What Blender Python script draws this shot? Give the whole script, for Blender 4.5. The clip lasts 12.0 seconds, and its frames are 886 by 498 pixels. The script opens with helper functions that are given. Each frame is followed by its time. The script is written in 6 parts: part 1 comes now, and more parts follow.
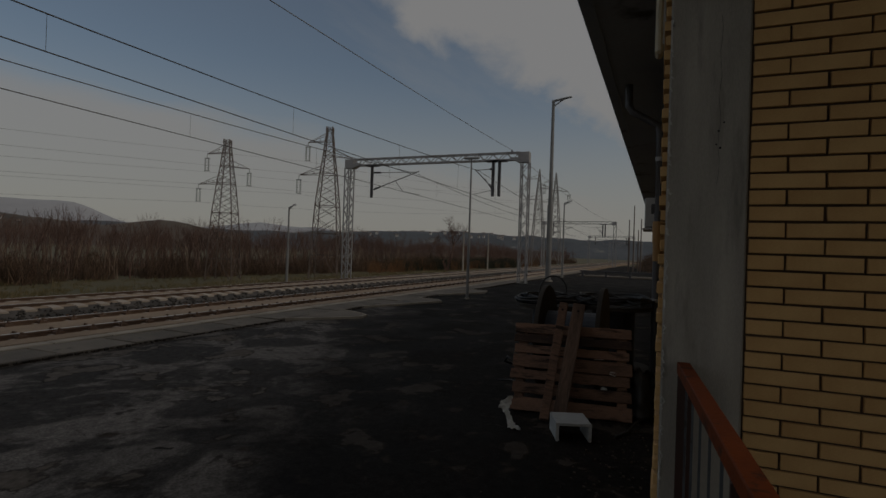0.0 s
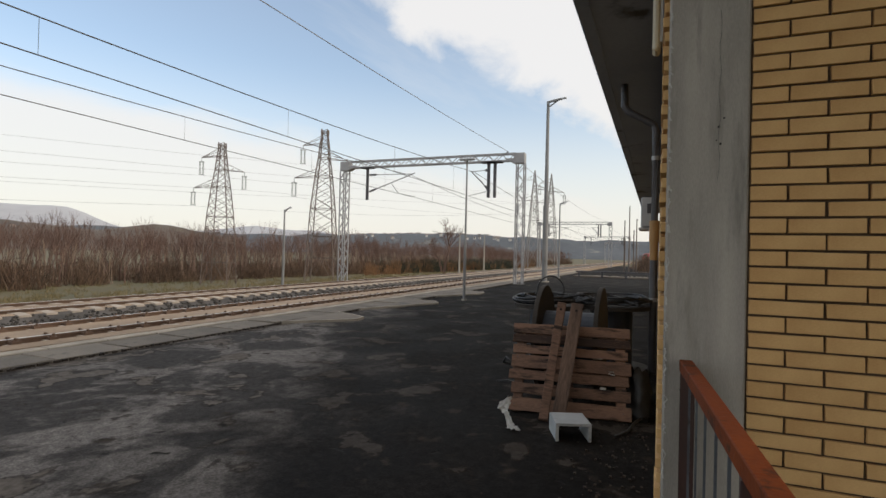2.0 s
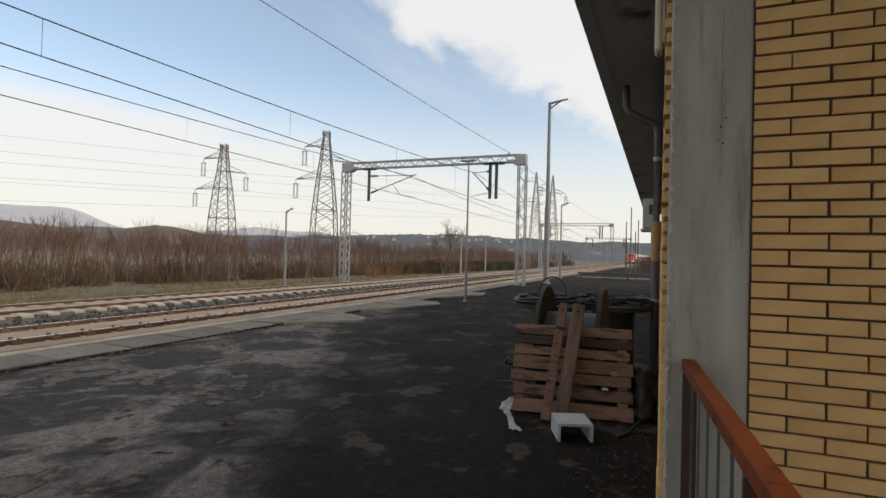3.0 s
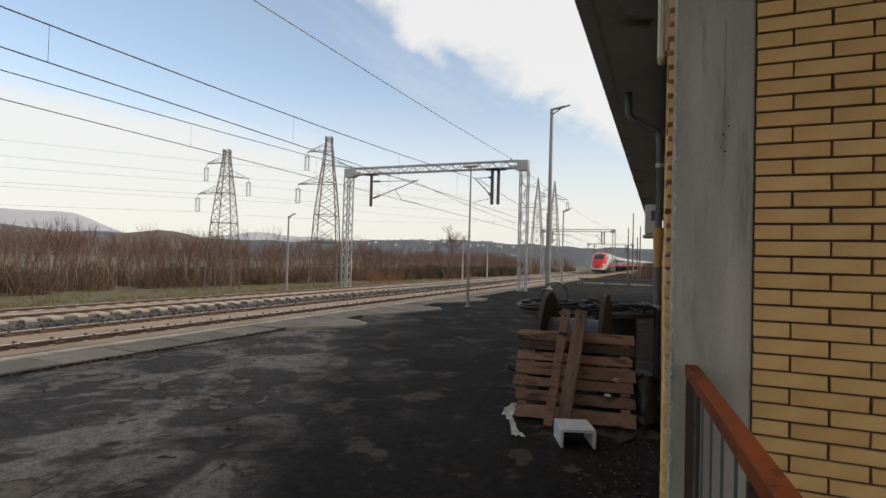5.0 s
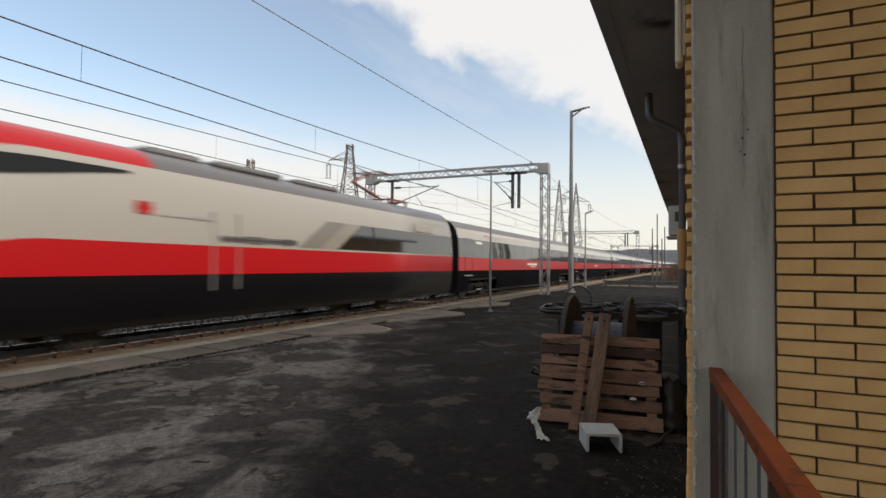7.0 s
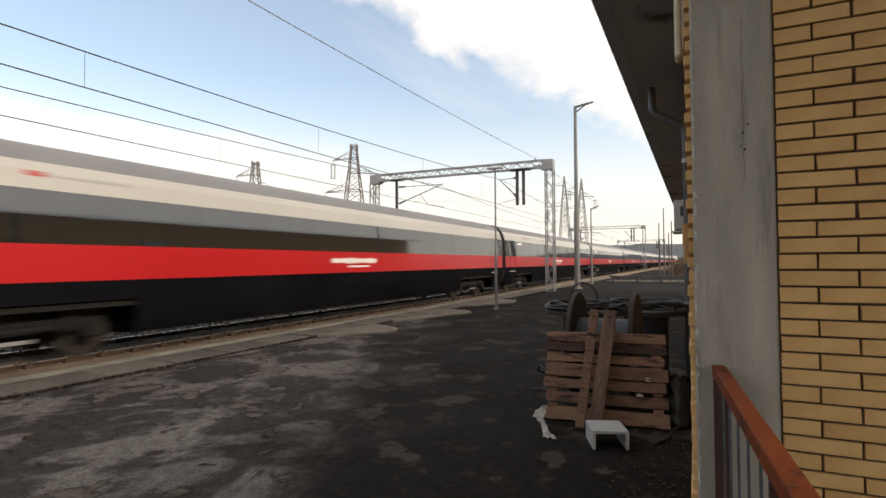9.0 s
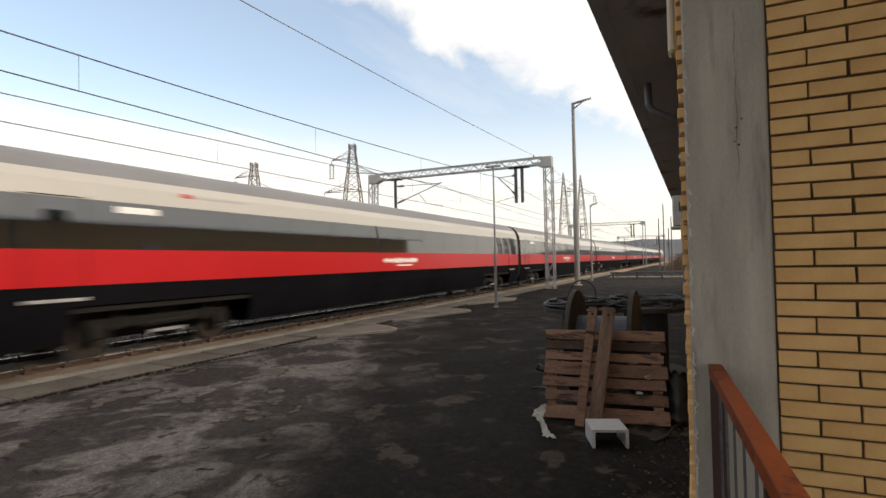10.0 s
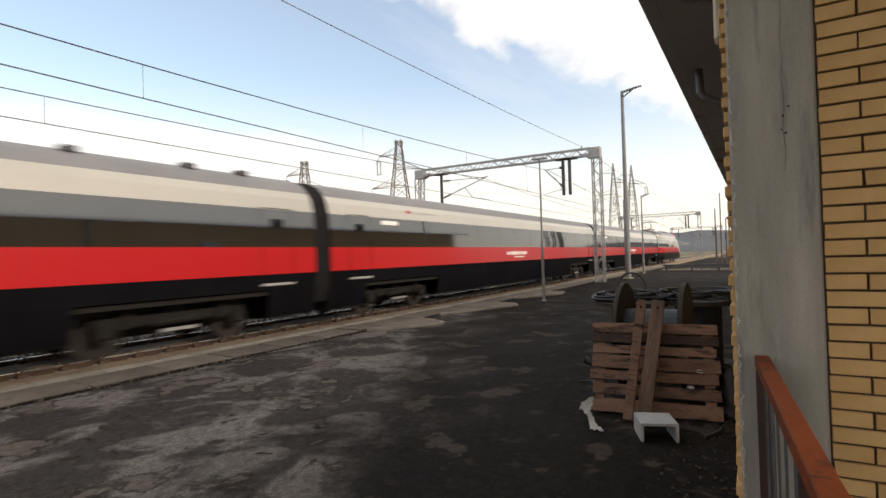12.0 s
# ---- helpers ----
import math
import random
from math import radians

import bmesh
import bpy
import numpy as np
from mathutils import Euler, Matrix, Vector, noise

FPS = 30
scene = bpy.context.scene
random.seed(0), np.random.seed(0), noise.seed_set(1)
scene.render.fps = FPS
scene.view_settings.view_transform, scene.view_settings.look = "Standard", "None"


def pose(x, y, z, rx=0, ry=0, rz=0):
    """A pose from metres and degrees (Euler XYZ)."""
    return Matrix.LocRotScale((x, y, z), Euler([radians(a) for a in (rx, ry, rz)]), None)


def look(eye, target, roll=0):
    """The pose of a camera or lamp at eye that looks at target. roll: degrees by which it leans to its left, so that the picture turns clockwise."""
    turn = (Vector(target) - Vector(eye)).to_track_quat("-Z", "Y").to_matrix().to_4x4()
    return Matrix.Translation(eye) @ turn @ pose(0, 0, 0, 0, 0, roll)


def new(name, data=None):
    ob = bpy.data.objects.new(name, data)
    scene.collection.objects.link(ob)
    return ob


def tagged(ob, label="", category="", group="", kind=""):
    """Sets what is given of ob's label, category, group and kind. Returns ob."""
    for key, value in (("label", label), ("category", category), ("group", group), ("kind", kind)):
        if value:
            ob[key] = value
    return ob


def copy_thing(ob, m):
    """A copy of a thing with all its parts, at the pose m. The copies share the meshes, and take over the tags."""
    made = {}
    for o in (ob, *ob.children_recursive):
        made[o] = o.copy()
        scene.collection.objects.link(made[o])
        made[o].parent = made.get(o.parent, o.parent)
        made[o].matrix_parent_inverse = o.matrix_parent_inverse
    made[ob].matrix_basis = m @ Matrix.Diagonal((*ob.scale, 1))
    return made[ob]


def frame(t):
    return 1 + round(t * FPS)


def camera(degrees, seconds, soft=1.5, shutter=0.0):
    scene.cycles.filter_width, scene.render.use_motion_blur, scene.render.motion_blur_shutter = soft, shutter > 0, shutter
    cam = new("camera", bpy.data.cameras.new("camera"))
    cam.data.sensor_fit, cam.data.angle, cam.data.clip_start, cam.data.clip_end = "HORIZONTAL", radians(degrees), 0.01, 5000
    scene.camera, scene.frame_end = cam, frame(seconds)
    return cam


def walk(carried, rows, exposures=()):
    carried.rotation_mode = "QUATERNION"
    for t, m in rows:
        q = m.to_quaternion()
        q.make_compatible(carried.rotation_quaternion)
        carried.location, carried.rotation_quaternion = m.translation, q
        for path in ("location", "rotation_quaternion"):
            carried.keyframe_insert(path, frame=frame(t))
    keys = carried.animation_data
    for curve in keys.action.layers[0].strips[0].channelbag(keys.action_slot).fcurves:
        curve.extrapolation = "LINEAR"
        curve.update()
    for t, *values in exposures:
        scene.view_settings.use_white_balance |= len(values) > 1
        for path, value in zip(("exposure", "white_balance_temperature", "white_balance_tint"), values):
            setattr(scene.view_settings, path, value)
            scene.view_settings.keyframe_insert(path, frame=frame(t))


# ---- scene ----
# ---------- camera and path ----------
cam = camera(80.3, 12.0, soft=1.5, shutter=0.18)
walk(cam, [
    (0.0, pose(-0.028, -0.005, 1.735, 90.30, -1.91, 22.75)),
    (0.5, pose(-0.029, -0.006, 1.733, 90.41, -1.60, 22.76)),
    (1.0, pose(-0.039, 0.021, 1.732, 90.33, -1.36, 22.31)),
    (1.5, pose(-0.046, 0.020, 1.728, 90.38, -1.41, 22.21)),
    (2.0, pose(-0.050, 0.009, 1.723, 90.51, -1.39, 22.32)),
    (2.5, pose(-0.058, 0.017, 1.718, 90.71, -1.39, 22.22)),
    (3.0, pose(-0.053, -0.002, 1.714, 90.65, -1.43, 22.47)),
    (5.0, pose(-0.058, -0.029, 1.715, 91.24, -1.59, 22.65)),
    (5.5, pose(-0.049, -0.048, 1.723, 91.51, -1.51, 22.87)),
    (6.0, pose(-0.047, -0.070, 1.722, 91.69, -1.40, 23.22)),
    (6.5, pose(-0.042, -0.077, 1.726, 91.79, -0.80, 24.20)),
    (7.0, pose(-0.040, -0.087, 1.727, 91.71, -0.63, 25.01)),
    (9.0, pose(-0.016, -0.064, 1.740, 91.50, 0.36, 25.69)),
    (9.5, pose(0.002, -0.076, 1.749, 91.70, 0.63, 25.90)),
    (10.0, pose(0.005, -0.017, 1.751, 91.35, 1.19, 25.73)),
    (10.5, pose(0.014, -0.030, 1.748, 91.57, 0.99, 26.07)),
    (11.0, pose(-0.001, -0.017, 1.747, 91.38, 1.21, 26.50)),
    (11.5, pose(0.022, -0.045, 1.750, 90.76, 1.94, 28.75)),
    (12.0, pose(0.060, -0.082, 1.747, 90.85, 1.74, 30.86)),
], exposures=[(0.0, -2.22, 6800, 10), (0.4, -1.17, 6800, 10), (0.8, -0.3, 6800, 10), (1.1, -0.04, 6800, 10), (1.5, -0.04, 6800, 10), (6.6, -0.06, 6800, 10), (7.2, 0.05, 6900, 10), (9.0, 0.25, 7200, 11), (12.0, 0.30, 7200, 11)])

# ---------- sky and sun ----------
SUN_ELEV, SUN_AZ = 27.0, 86.0     # degrees; azimuth from +y towards +x


def make_world():
    w = bpy.data.worlds.new("sky")
    scene.world = w
    w.use_nodes = True
    nt = w.node_tree
    N, L = nt.nodes, nt.links
    N.clear()
    out = N.new("ShaderNodeOutputWorld")
    bg = N.new("ShaderNodeBackground")
    sky = N.new("ShaderNodeTexSky")
    sky.sky_type = "NISHITA"
    sky.sun_disc = False
    sky.sun_elevation = radians(SUN_ELEV)
    sky.sun_rotation = radians(SUN_AZ)
    sky.air_density, sky.dust_density, sky.ozone_density = 1.0, 1.2, 1.5
    tc = N.new("ShaderNodeTexCoord")
    # high thin cloud: streaks drawn out along one direction, on a flat layer overhead
    sep = N.new("ShaderNodeSeparateXYZ")
    spin = N.new("ShaderNodeMapping")
    spin.inputs["Rotation"].default_value = (0, 0, radians(18))
    L.new(tc.outputs["Generated"], spin.inputs["Vector"])
    L.new(spin.outputs[0], sep.inputs[0])
    zz = N.new("ShaderNodeMath"); zz.operation = "MAXIMUM"; zz.inputs[1].default_value = 0.03
    L.new(sep.outputs[2], zz.inputs[0])
    zo = N.new("ShaderNodeMath"); zo.operation = "ADD"; zo.inputs[1].default_value = 0.12
    L.new(zz.outputs[0], zo.inputs[0])
    px = N.new("ShaderNodeMath"); px.operation = "DIVIDE"
    py = N.new("ShaderNodeMath"); py.operation = "DIVIDE"
    L.new(sep.outputs[0], px.inputs[0]); L.new(zo.outputs[0], px.inputs[1])
    L.new(sep.outputs[1], py.inputs[0]); L.new(zo.outputs[0], py.inputs[1])
    comb = N.new("ShaderNodeCombineXYZ")
    L.new(px.outputs[0], comb.inputs[0]); L.new(py.outputs[0], comb.inputs[1])
    mp = N.new("ShaderNodeMapping")
    mp.inputs["Rotation"].default_value = (0, 0, radians(CLOUD_TURN))
    mp.inputs["Scale"].default_value = (1.0, 0.22, 1)
    mp.inputs["Location"].default_value = CLOUD_SHIFT
    L.new(comb.outputs[0], mp.inputs["Vector"])
    n1 = N.new("ShaderNodeTexNoise")
    n1.inputs["Scale"].default_value, n1.inputs["Detail"].default_value = 0.9, 7
    n1.inputs["Roughness"].default_value, n1.inputs["Distortion"].default_value = 0.58, 0.45
    L.new(mp.outputs[0], n1.inputs["Vector"])
    ramp = N.new("ShaderNodeMapRange"); ramp.interpolation_type = "SMOOTHSTEP"
    ramp.inputs["From Min"].default_value, ramp.inputs["From Max"].default_value = 0.50, 0.74
    ramp.inputs["To Max"].default_value = 0.42
    L.new(n1.outputs["Fac"], ramp.inputs["Value"])
    # milky air low over the horizon
    hz = N.new("ShaderNodeMapRange"); hz.interpolation_type = "SMOOTHSTEP"
    hz.inputs["From Min"].default_value, hz.inputs["From Max"].default_value = 0.34, 0.02
    hz.inputs["To Min"].default_value, hz.inputs["To Max"].default_value = 0.15, 0.9
    L.new(sep.outputs[2], hz.inputs["Value"])

    # two banks of cloud, each on one side of a long edge that runs across the sky, frayed by noise
    def bank(normal, scale, fray, lo, hi, top, stretch):
        dot = N.new("ShaderNodeVectorMath"); dot.operation = "DOT_PRODUCT"
        dot.inputs[1].default_value = Vector(normal).normalized()
        L.new(tc.outputs["Generated"], dot.inputs[0])
        warp = N.new("ShaderNodeMapping"); warp.inputs["Scale"].default_value = stretch
        L.new(tc.outputs["Generated"], warp.inputs["Vector"])
        nz = N.new("ShaderNodeTexNoise")
        nz.inputs["Scale"].default_value, nz.inputs["Detail"].default_value, nz.inputs["Roughness"].default_value = scale, 8, 0.56
        nz.inputs["Distortion"].default_value = 0.3
        L.new(warp.outputs[0], nz.inputs["Vector"])
        ad = N.new("ShaderNodeMath"); ad.operation = "MULTIPLY_ADD"; ad.inputs[1].default_value = fray
        L.new(nz.outputs["Fac"], ad.inputs[0]); L.new(dot.outputs["Value"], ad.inputs[2])
        r = N.new("ShaderNodeMapRange"); r.interpolation_type = "SMOOTHSTEP"
        r.inputs["From Min"].default_value, r.inputs["From Max"].default_value = lo + fray / 2, hi + fray / 2
        r.inputs["To Max"].default_value = top
        L.new(ad.outputs[0], r.inputs["Value"])
        return r.outputs[0]

    def most(a, b):
        m = N.new("ShaderNodeMath"); m.operation = "MAXIMUM"
        L.new(a, m.inputs[0]); L.new(b, m.inputs[1])
        return m.outputs[0]

    high = bank(HIGH_BANK, 6.5, 0.19, -0.072, 0.005, 0.92, (1, 1, 1.6))
    low = bank(LOW_BANK, 4.0, 0.10, -0.03, 0.07, 0.88, (1, 1, 2.6))
    cover = most(most(high, low), most(hz.outputs[0], ramp.outputs[0]))
    tone = N.new("ShaderNodeMix"); tone.data_type = "RGBA"
    tone.inputs[6].default_value, tone.inputs[7].default_value = CLOUD_HIGH, CLOUD_LOW
    L.new(hz.outputs[0], tone.inputs[0])
    gain = N.new("ShaderNodeMix"); gain.data_type = "RGBA"; gain.blend_type = "MULTIPLY"
    gain.inputs[0].default_value = 1.0
    gain.inputs[7].default_value = SKY_GAIN
    L.new(sky.outputs[0], gain.inputs[6])
    mix = N.new("ShaderNodeMix"); mix.data_type = "RGBA"
    L.new(cover, mix.inputs[0])
    L.new(gain.outputs[2], mix.inputs[6]); L.new(tone.outputs[2], mix.inputs[7])
    bg.inputs["Strength"].default_value = 0.10
    L.new(mix.outputs[2], bg.inputs["Color"])
    L.new(bg.outputs[0], out.inputs["Surface"])


CLOUD_TURN, CLOUD_SHIFT = 62.0, (1.2, 0.3, 0)
CLOUD_HIGH, CLOUD_LOW = (9.3, 9.4, 9.7, 1), (9.1, 8.95, 8.55, 1)
SKY_GAIN = (2.15, 2.2, 2.15, 1)
HIGH_BANK, LOW_BANK = (0.554, -0.1574, 0.8175), (-0.2312, 0.1143, -0.9662)
make_world()
sun = new("sun", bpy.data.lights.new("sun", "SUN"))
sun.data.energy, sun.data.angle, sun.data.color = 2.0, radians(7), (1.0, 0.86, 0.70)
_e, _a = radians(SUN_ELEV), radians(SUN_AZ)
_to = Vector((math.sin(_a) * math.cos(_e), math.cos(_a) * math.cos(_e), math.sin(_e)))
sun.matrix_world = look(_to * 200, (0, 0, 0))


# ---------- mesh helpers ----------
def thing(name, label="", category="", group="", kind="", at=(0, 0, 0), turn=(0, 0, 0)):
    ob = new(name)
    ob.empty_display_size = 0.1
    ob.matrix_basis = pose(*at, *turn)
    return tagged(ob, label, category, group, kind)


def part(name, bm, material, parent=None, label="", smooth=False):
    me = bpy.data.meshes.new(name)
    bm.to_mesh(me)
    bm.free()
    for m in (material if isinstance(material, (list, tuple)) else [material]):
        me.materials.append(m)
    if smooth:
        me.polygons.foreach_set("use_smooth", [True] * len(me.polygons))
    ob = new(name, me)
    ob.parent = parent
    if label:
        ob["label"] = label
    return ob


def shared(name, me, parent, m):
    ob = new(name, me)
    ob.parent = parent
    ob.matrix_basis = m
    return ob


def box(bm, c, s, rot=(0, 0, 0), bevel=0.0, mi=0):
    """A box of size s round c."""
    m = Matrix.LocRotScale(c, Euler([radians(a) for a in rot]), None) @ Matrix.Diagonal((*s, 1))
    r = bmesh.ops.create_cube(bm, size=1, matrix=m)
    vs = r["verts"]
    fs = {f for v in vs for f in v.link_faces}
    for f in fs:
        f.material_index = mi
    if bevel:
        es = list({e for v in vs for e in v.link_edges})
        bmesh.ops.bevel(bm, geom=es, offset=bevel, segments=1, affect="EDGES", profile=0.5)
    return bm


def bar(bm, a, b, w, h=None, mi=0):
    """A square bar from a to b."""
    a, b = Vector(a), Vector(b)
    d = b - a
    q = d.to_track_quat("Z", "Y").to_matrix().to_4x4()
    m = Matrix.Translation((a + b) / 2) @ q @ Matrix.Diagonal((w, h or w, d.length, 1))
    r = bmesh.ops.create_cube(bm, size=1, matrix=m)
    for f in {f for v in r["verts"] for f in v.link_faces}:
        f.material_index = mi


def rod(bm, a, b, r1, r2=None, n=10, mi=0):
    """A round bar from a to b."""
    a, b = Vector(a), Vector(b)
    d = b - a
    q = d.to_track_quat("Z", "Y").to_matrix().to_4x4()
    m = Matrix.Translation((a + b) / 2) @ q
    r = bmesh.ops.create_cone(bm, cap_ends=True, segments=n, radius1=r1, radius2=r1 if r2 is None else r2, depth=d.length, matrix=m)
    for f in {f for v in r["verts"] for f in v.link_faces}:
        f.material_index = mi


def tube(bm, pts, r, n=6, closed=False):
    """A hose through the points."""
    pts = [Vector(p) for p in pts]
    rings = []
    k = len(pts)
    for i, p in enumerate(pts):
        a = pts[(i - 1) % k] if closed else pts[max(i - 1, 0)]
        b = pts[(i + 1) % k] if closed else pts[min(i + 1, k - 1)]
        q = (b - a).normalized().to_track_quat("Z", "Y")
        rings.append([bm.verts.new(p + q @ Vector((r * math.cos(2 * math.pi * j / n), r * math.sin(2 * math.pi * j / n), 0))) for j in range(n)])
    for i in range(k if closed else k - 1):
        A, B = rings[i], rings[(i + 1) % k]
        for j in range(n):
            bm.faces.new((A[j], A[(j + 1) % n], B[(j + 1) % n], B[j]))
    if not closed:
        bm.faces.new(rings[0][::-1])
        bm.faces.new(rings[-1])


def prism(bm, poly, z0, z1, mi=0):
    """A flat plate with outline poly from z0 to z1."""
    lo = [bm.verts.new((x, y, z0)) for x, y in poly]
    hi = [bm.verts.new((x, y, z1)) for x, y in poly]
    n = len(poly)
    fs = [bm.faces.new(hi), bm.faces.new(lo[::-1])]
    for i in range(n):
        fs.append(bm.faces.new((lo[i], lo[(i + 1) % n], hi[(i + 1) % n], hi[i])))
    for f in fs:
        f.material_index = mi
    bmesh.ops.recalc_face_normals(bm, faces=fs)


def sweep_y(bm, prof, y0, y1, closed=True, mi=0, cuts=1):
    """A profile of (x, z) drawn along y."""
    rows = [[bm.verts.new((x, y0 + (y1 - y0) * k / cuts, z)) for x, z in prof] for k in range(cuts + 1)]
    n = len(prof)
    for a, b in zip(rows, rows[1:]):
        for i in range(n if closed else n - 1):
            f = bm.faces.new((a[i], a[(i + 1) % n], b[(i + 1) % n], b[i]))
            f.material_index = mi
    if closed:
        bm.faces.new(rows[0])
        bm.faces.new(rows[-1][::-1])
    bmesh.ops.recalc_face_normals(bm, faces=bm.faces[:])


def boxes(name, items, material, parent):
    """Many plain boxes (centre, size) in one mesh."""
    V, F = [], []
    for (cx, cy, cz), (sx, sy, sz) in items:
        n = len(V)
        V += [(cx + a * sx / 2, cy + b * sy / 2, cz + c * sz / 2) for c in (-1, 1) for a, b in ((-1, -1), (1, -1), (1, 1), (-1, 1))]
        F += [(n, n + 3, n + 2, n + 1), (n + 4, n + 5, n + 6, n + 7), (n, n + 1, n + 5, n + 4), (n + 1, n + 2, n + 6, n + 5), (n + 2, n + 3, n + 7, n + 6), (n + 3, n, n + 4, n + 7)]
    me = bpy.data.meshes.new(name)
    me.from_pydata(V, [], F)
    me.materials.append(material)
    ob = new(name, me)
    ob.parent = parent
    return ob


def BM():
    return bmesh.new()


# ---------- materials ----------
def surface(name, a, b, rough=0.8, metal=0.0, big=0.6, fine=25.0, bump=0.15, spread=0.12, mark=None, mark_scale=2.0, mark_at=(0.58, 0.68), island=0.0, random=0.0, coat=0.0, stretch=(1, 1, 1), detail=6, spec=0.5):
    """Two tones mixed by wide and by fine noise, with relief; mark: a third tone in stains of their own shape."""
    m = bpy.data.materials.new(name)
    m.use_nodes = True
    nt = m.node_tree
    N, L = nt.nodes, nt.links
    bs = N["Principled BSDF"]
    tc = N.new("ShaderNodeTexCoord")
    mp = N.new("ShaderNodeMapping")
    mp.inputs["Scale"].default_value = stretch
    L.new(tc.outputs["Object"], mp.inputs["Vector"])
    vec = mp.outputs[0]
    n1 = N.new("ShaderNodeTexNoise"); n1.inputs["Scale"].default_value = big; n1.inputs["Detail"].default_value = detail
    n2 = N.new("ShaderNodeTexNoise"); n2.inputs["Scale"].default_value = fine; n2.inputs["Detail"].default_value = 4
    L.new(vec, n1.inputs["Vector"]); L.new(vec, n2.inputs["Vector"])
    ad = N.new("ShaderNodeMath"); ad.operation = "MULTIPLY_ADD"; ad.inputs[1].default_value = 0.45
    L.new(n2.outputs["Fac"], ad.inputs[0]); L.new(n1.outputs["Fac"], ad.inputs[2])
    last = ad.outputs[0]
    if random or island:
        if random:
            oi = N.new("ShaderNodeObjectInfo"); src = oi.outputs["Random"]; k = random
        else:
            ge = N.new("ShaderNodeNewGeometry"); src = ge.outputs["Random Per Island"]; k = island
        ra = N.new("ShaderNodeMath"); ra.operation = "MULTIPLY_ADD"; ra.inputs[1].default_value = k
        L.new(src, ra.inputs[0]); L.new(last, ra.inputs[2])
        sb = N.new("ShaderNodeMath"); sb.operation = "SUBTRACT"; sb.inputs[1].default_value = k / 2
        L.new(ra.outputs[0], sb.inputs[0])
        last = sb.outputs[0]
    mr = N.new("ShaderNodeMapRange")
    mr.inputs["From Min"].default_value, mr.inputs["From Max"].default_value = 0.48, 0.98
    L.new(last, mr.inputs["Value"])
    mix = N.new("ShaderNodeMix"); mix.data_type = "RGBA"
    mix.inputs[6].default_value, mix.inputs[7].default_value = (*a, 1), (*b, 1)
    L.new(mr.outputs[0], mix.inputs[0])
    col = mix.outputs[2]
    if mark:
        n3 = N.new("ShaderNodeTexNoise"); n3.inputs["Scale"].default_value = mark_scale; n3.inputs["Detail"].default_value = 8
        n3.inputs["Roughness"].default_value = 0.62
        L.new(vec, n3.inputs["Vector"])
        r3 = N.new("ShaderNodeMapRange"); r3.interpolation_type = "SMOOTHSTEP"
        r3.inputs["From Min"].default_value, r3.inputs["From Max"].default_value = mark_at
        L.new(n3.outputs["Fac"], r3.inputs["Value"])
        m3 = N.new("ShaderNodeMix"); m3.data_type = "RGBA"; m3.inputs[7].default_value = (*mark, 1)
        L.new(r3.outputs[0], m3.inputs[0]); L.new(col, m3.inputs[6])
        col = m3.outputs[2]
    L.new(col, bs.inputs["Base Color"])
    rr = N.new("ShaderNodeMapRange")
    rr.inputs["To Min"].default_value, rr.inputs["To Max"].default_value = max(rough - spread, 0.02), min(rough + spread, 1)
    L.new(n1.outputs["Fac"], rr.inputs["Value"]); L.new(rr.outputs[0], bs.inputs["Roughness"])
    bs.inputs["Metallic"].default_value = metal
    bs.inputs["Specular IOR Level"].default_value = spec
    if coat:
        bs.inputs["Coat Weight"].default_value, bs.inputs["Coat Roughness"].default_value = coat, 0.08
    if bump:
        bu = N.new("ShaderNodeBump"); bu.inputs["Strength"].default_value = bump; bu.inputs["Distance"].default_value = 0.02
        L.new(ad.outputs[0], bu.inputs["Height"]); L.new(bu.outputs[0], bs.inputs["Normal"])
    return m


M = {}
M["grass"] = surface("field grass", (0.062, 0.060, 0.028), (0.128, 0.107, 0.058), 0.95, big=0.12, fine=3.0, bump=0.6, mark=(0.12, 0.085, 0.05), mark_scale=0.3)
M["concrete"] = surface("weathered concrete", (0.25, 0.232, 0.206), (0.41, 0.382, 0.34), 0.85, big=2.2, fine=90, bump=0.45, mark=(0.17, 0.16, 0.145), mark_scale=3.2, mark_at=(0.52, 0.78), stretch=(4, 1, 0.6))
M["slab"] = surface("edging concrete", (0.085, 0.073, 0.060), (0.185, 0.158, 0.128), 0.9, big=1.2, fine=30, bump=0.35, mark=(0.08, 0.075, 0.07), mark_scale=1.1, random=0.25)
M["brick"] = surface("yellow brick", (0.46, 0.265, 0.10), (0.62, 0.395, 0.17), 0.8, big=6, fine=160, bump=0.12, random=0.22)
M["brick_far"] = surface("yellow brick row", (0.46, 0.265, 0.10), (0.62, 0.395, 0.17), 0.8, big=6, fine=160, bump=0.12, island=0.22)
M["mortar"] = surface("dark mortar", (0.055, 0.035, 0.02), (0.10, 0.065, 0.04), 0.95, big=8, fine=90, bump=0.3)
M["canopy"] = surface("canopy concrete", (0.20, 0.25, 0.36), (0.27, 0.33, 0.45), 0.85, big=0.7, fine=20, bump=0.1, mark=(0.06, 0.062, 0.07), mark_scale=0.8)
M["rail_steel"] = surface("rusty rail", (0.07, 0.045, 0.033), (0.14, 0.09, 0.065), 0.75, 0.2, big=2, fine=60, bump=0.2)
M["rail_head"] = surface("polished rail head", (0.45, 0.43, 0.40), (0.6, 0.58, 0.55), 0.28, 0.9, big=1, fine=40, bump=0.02)
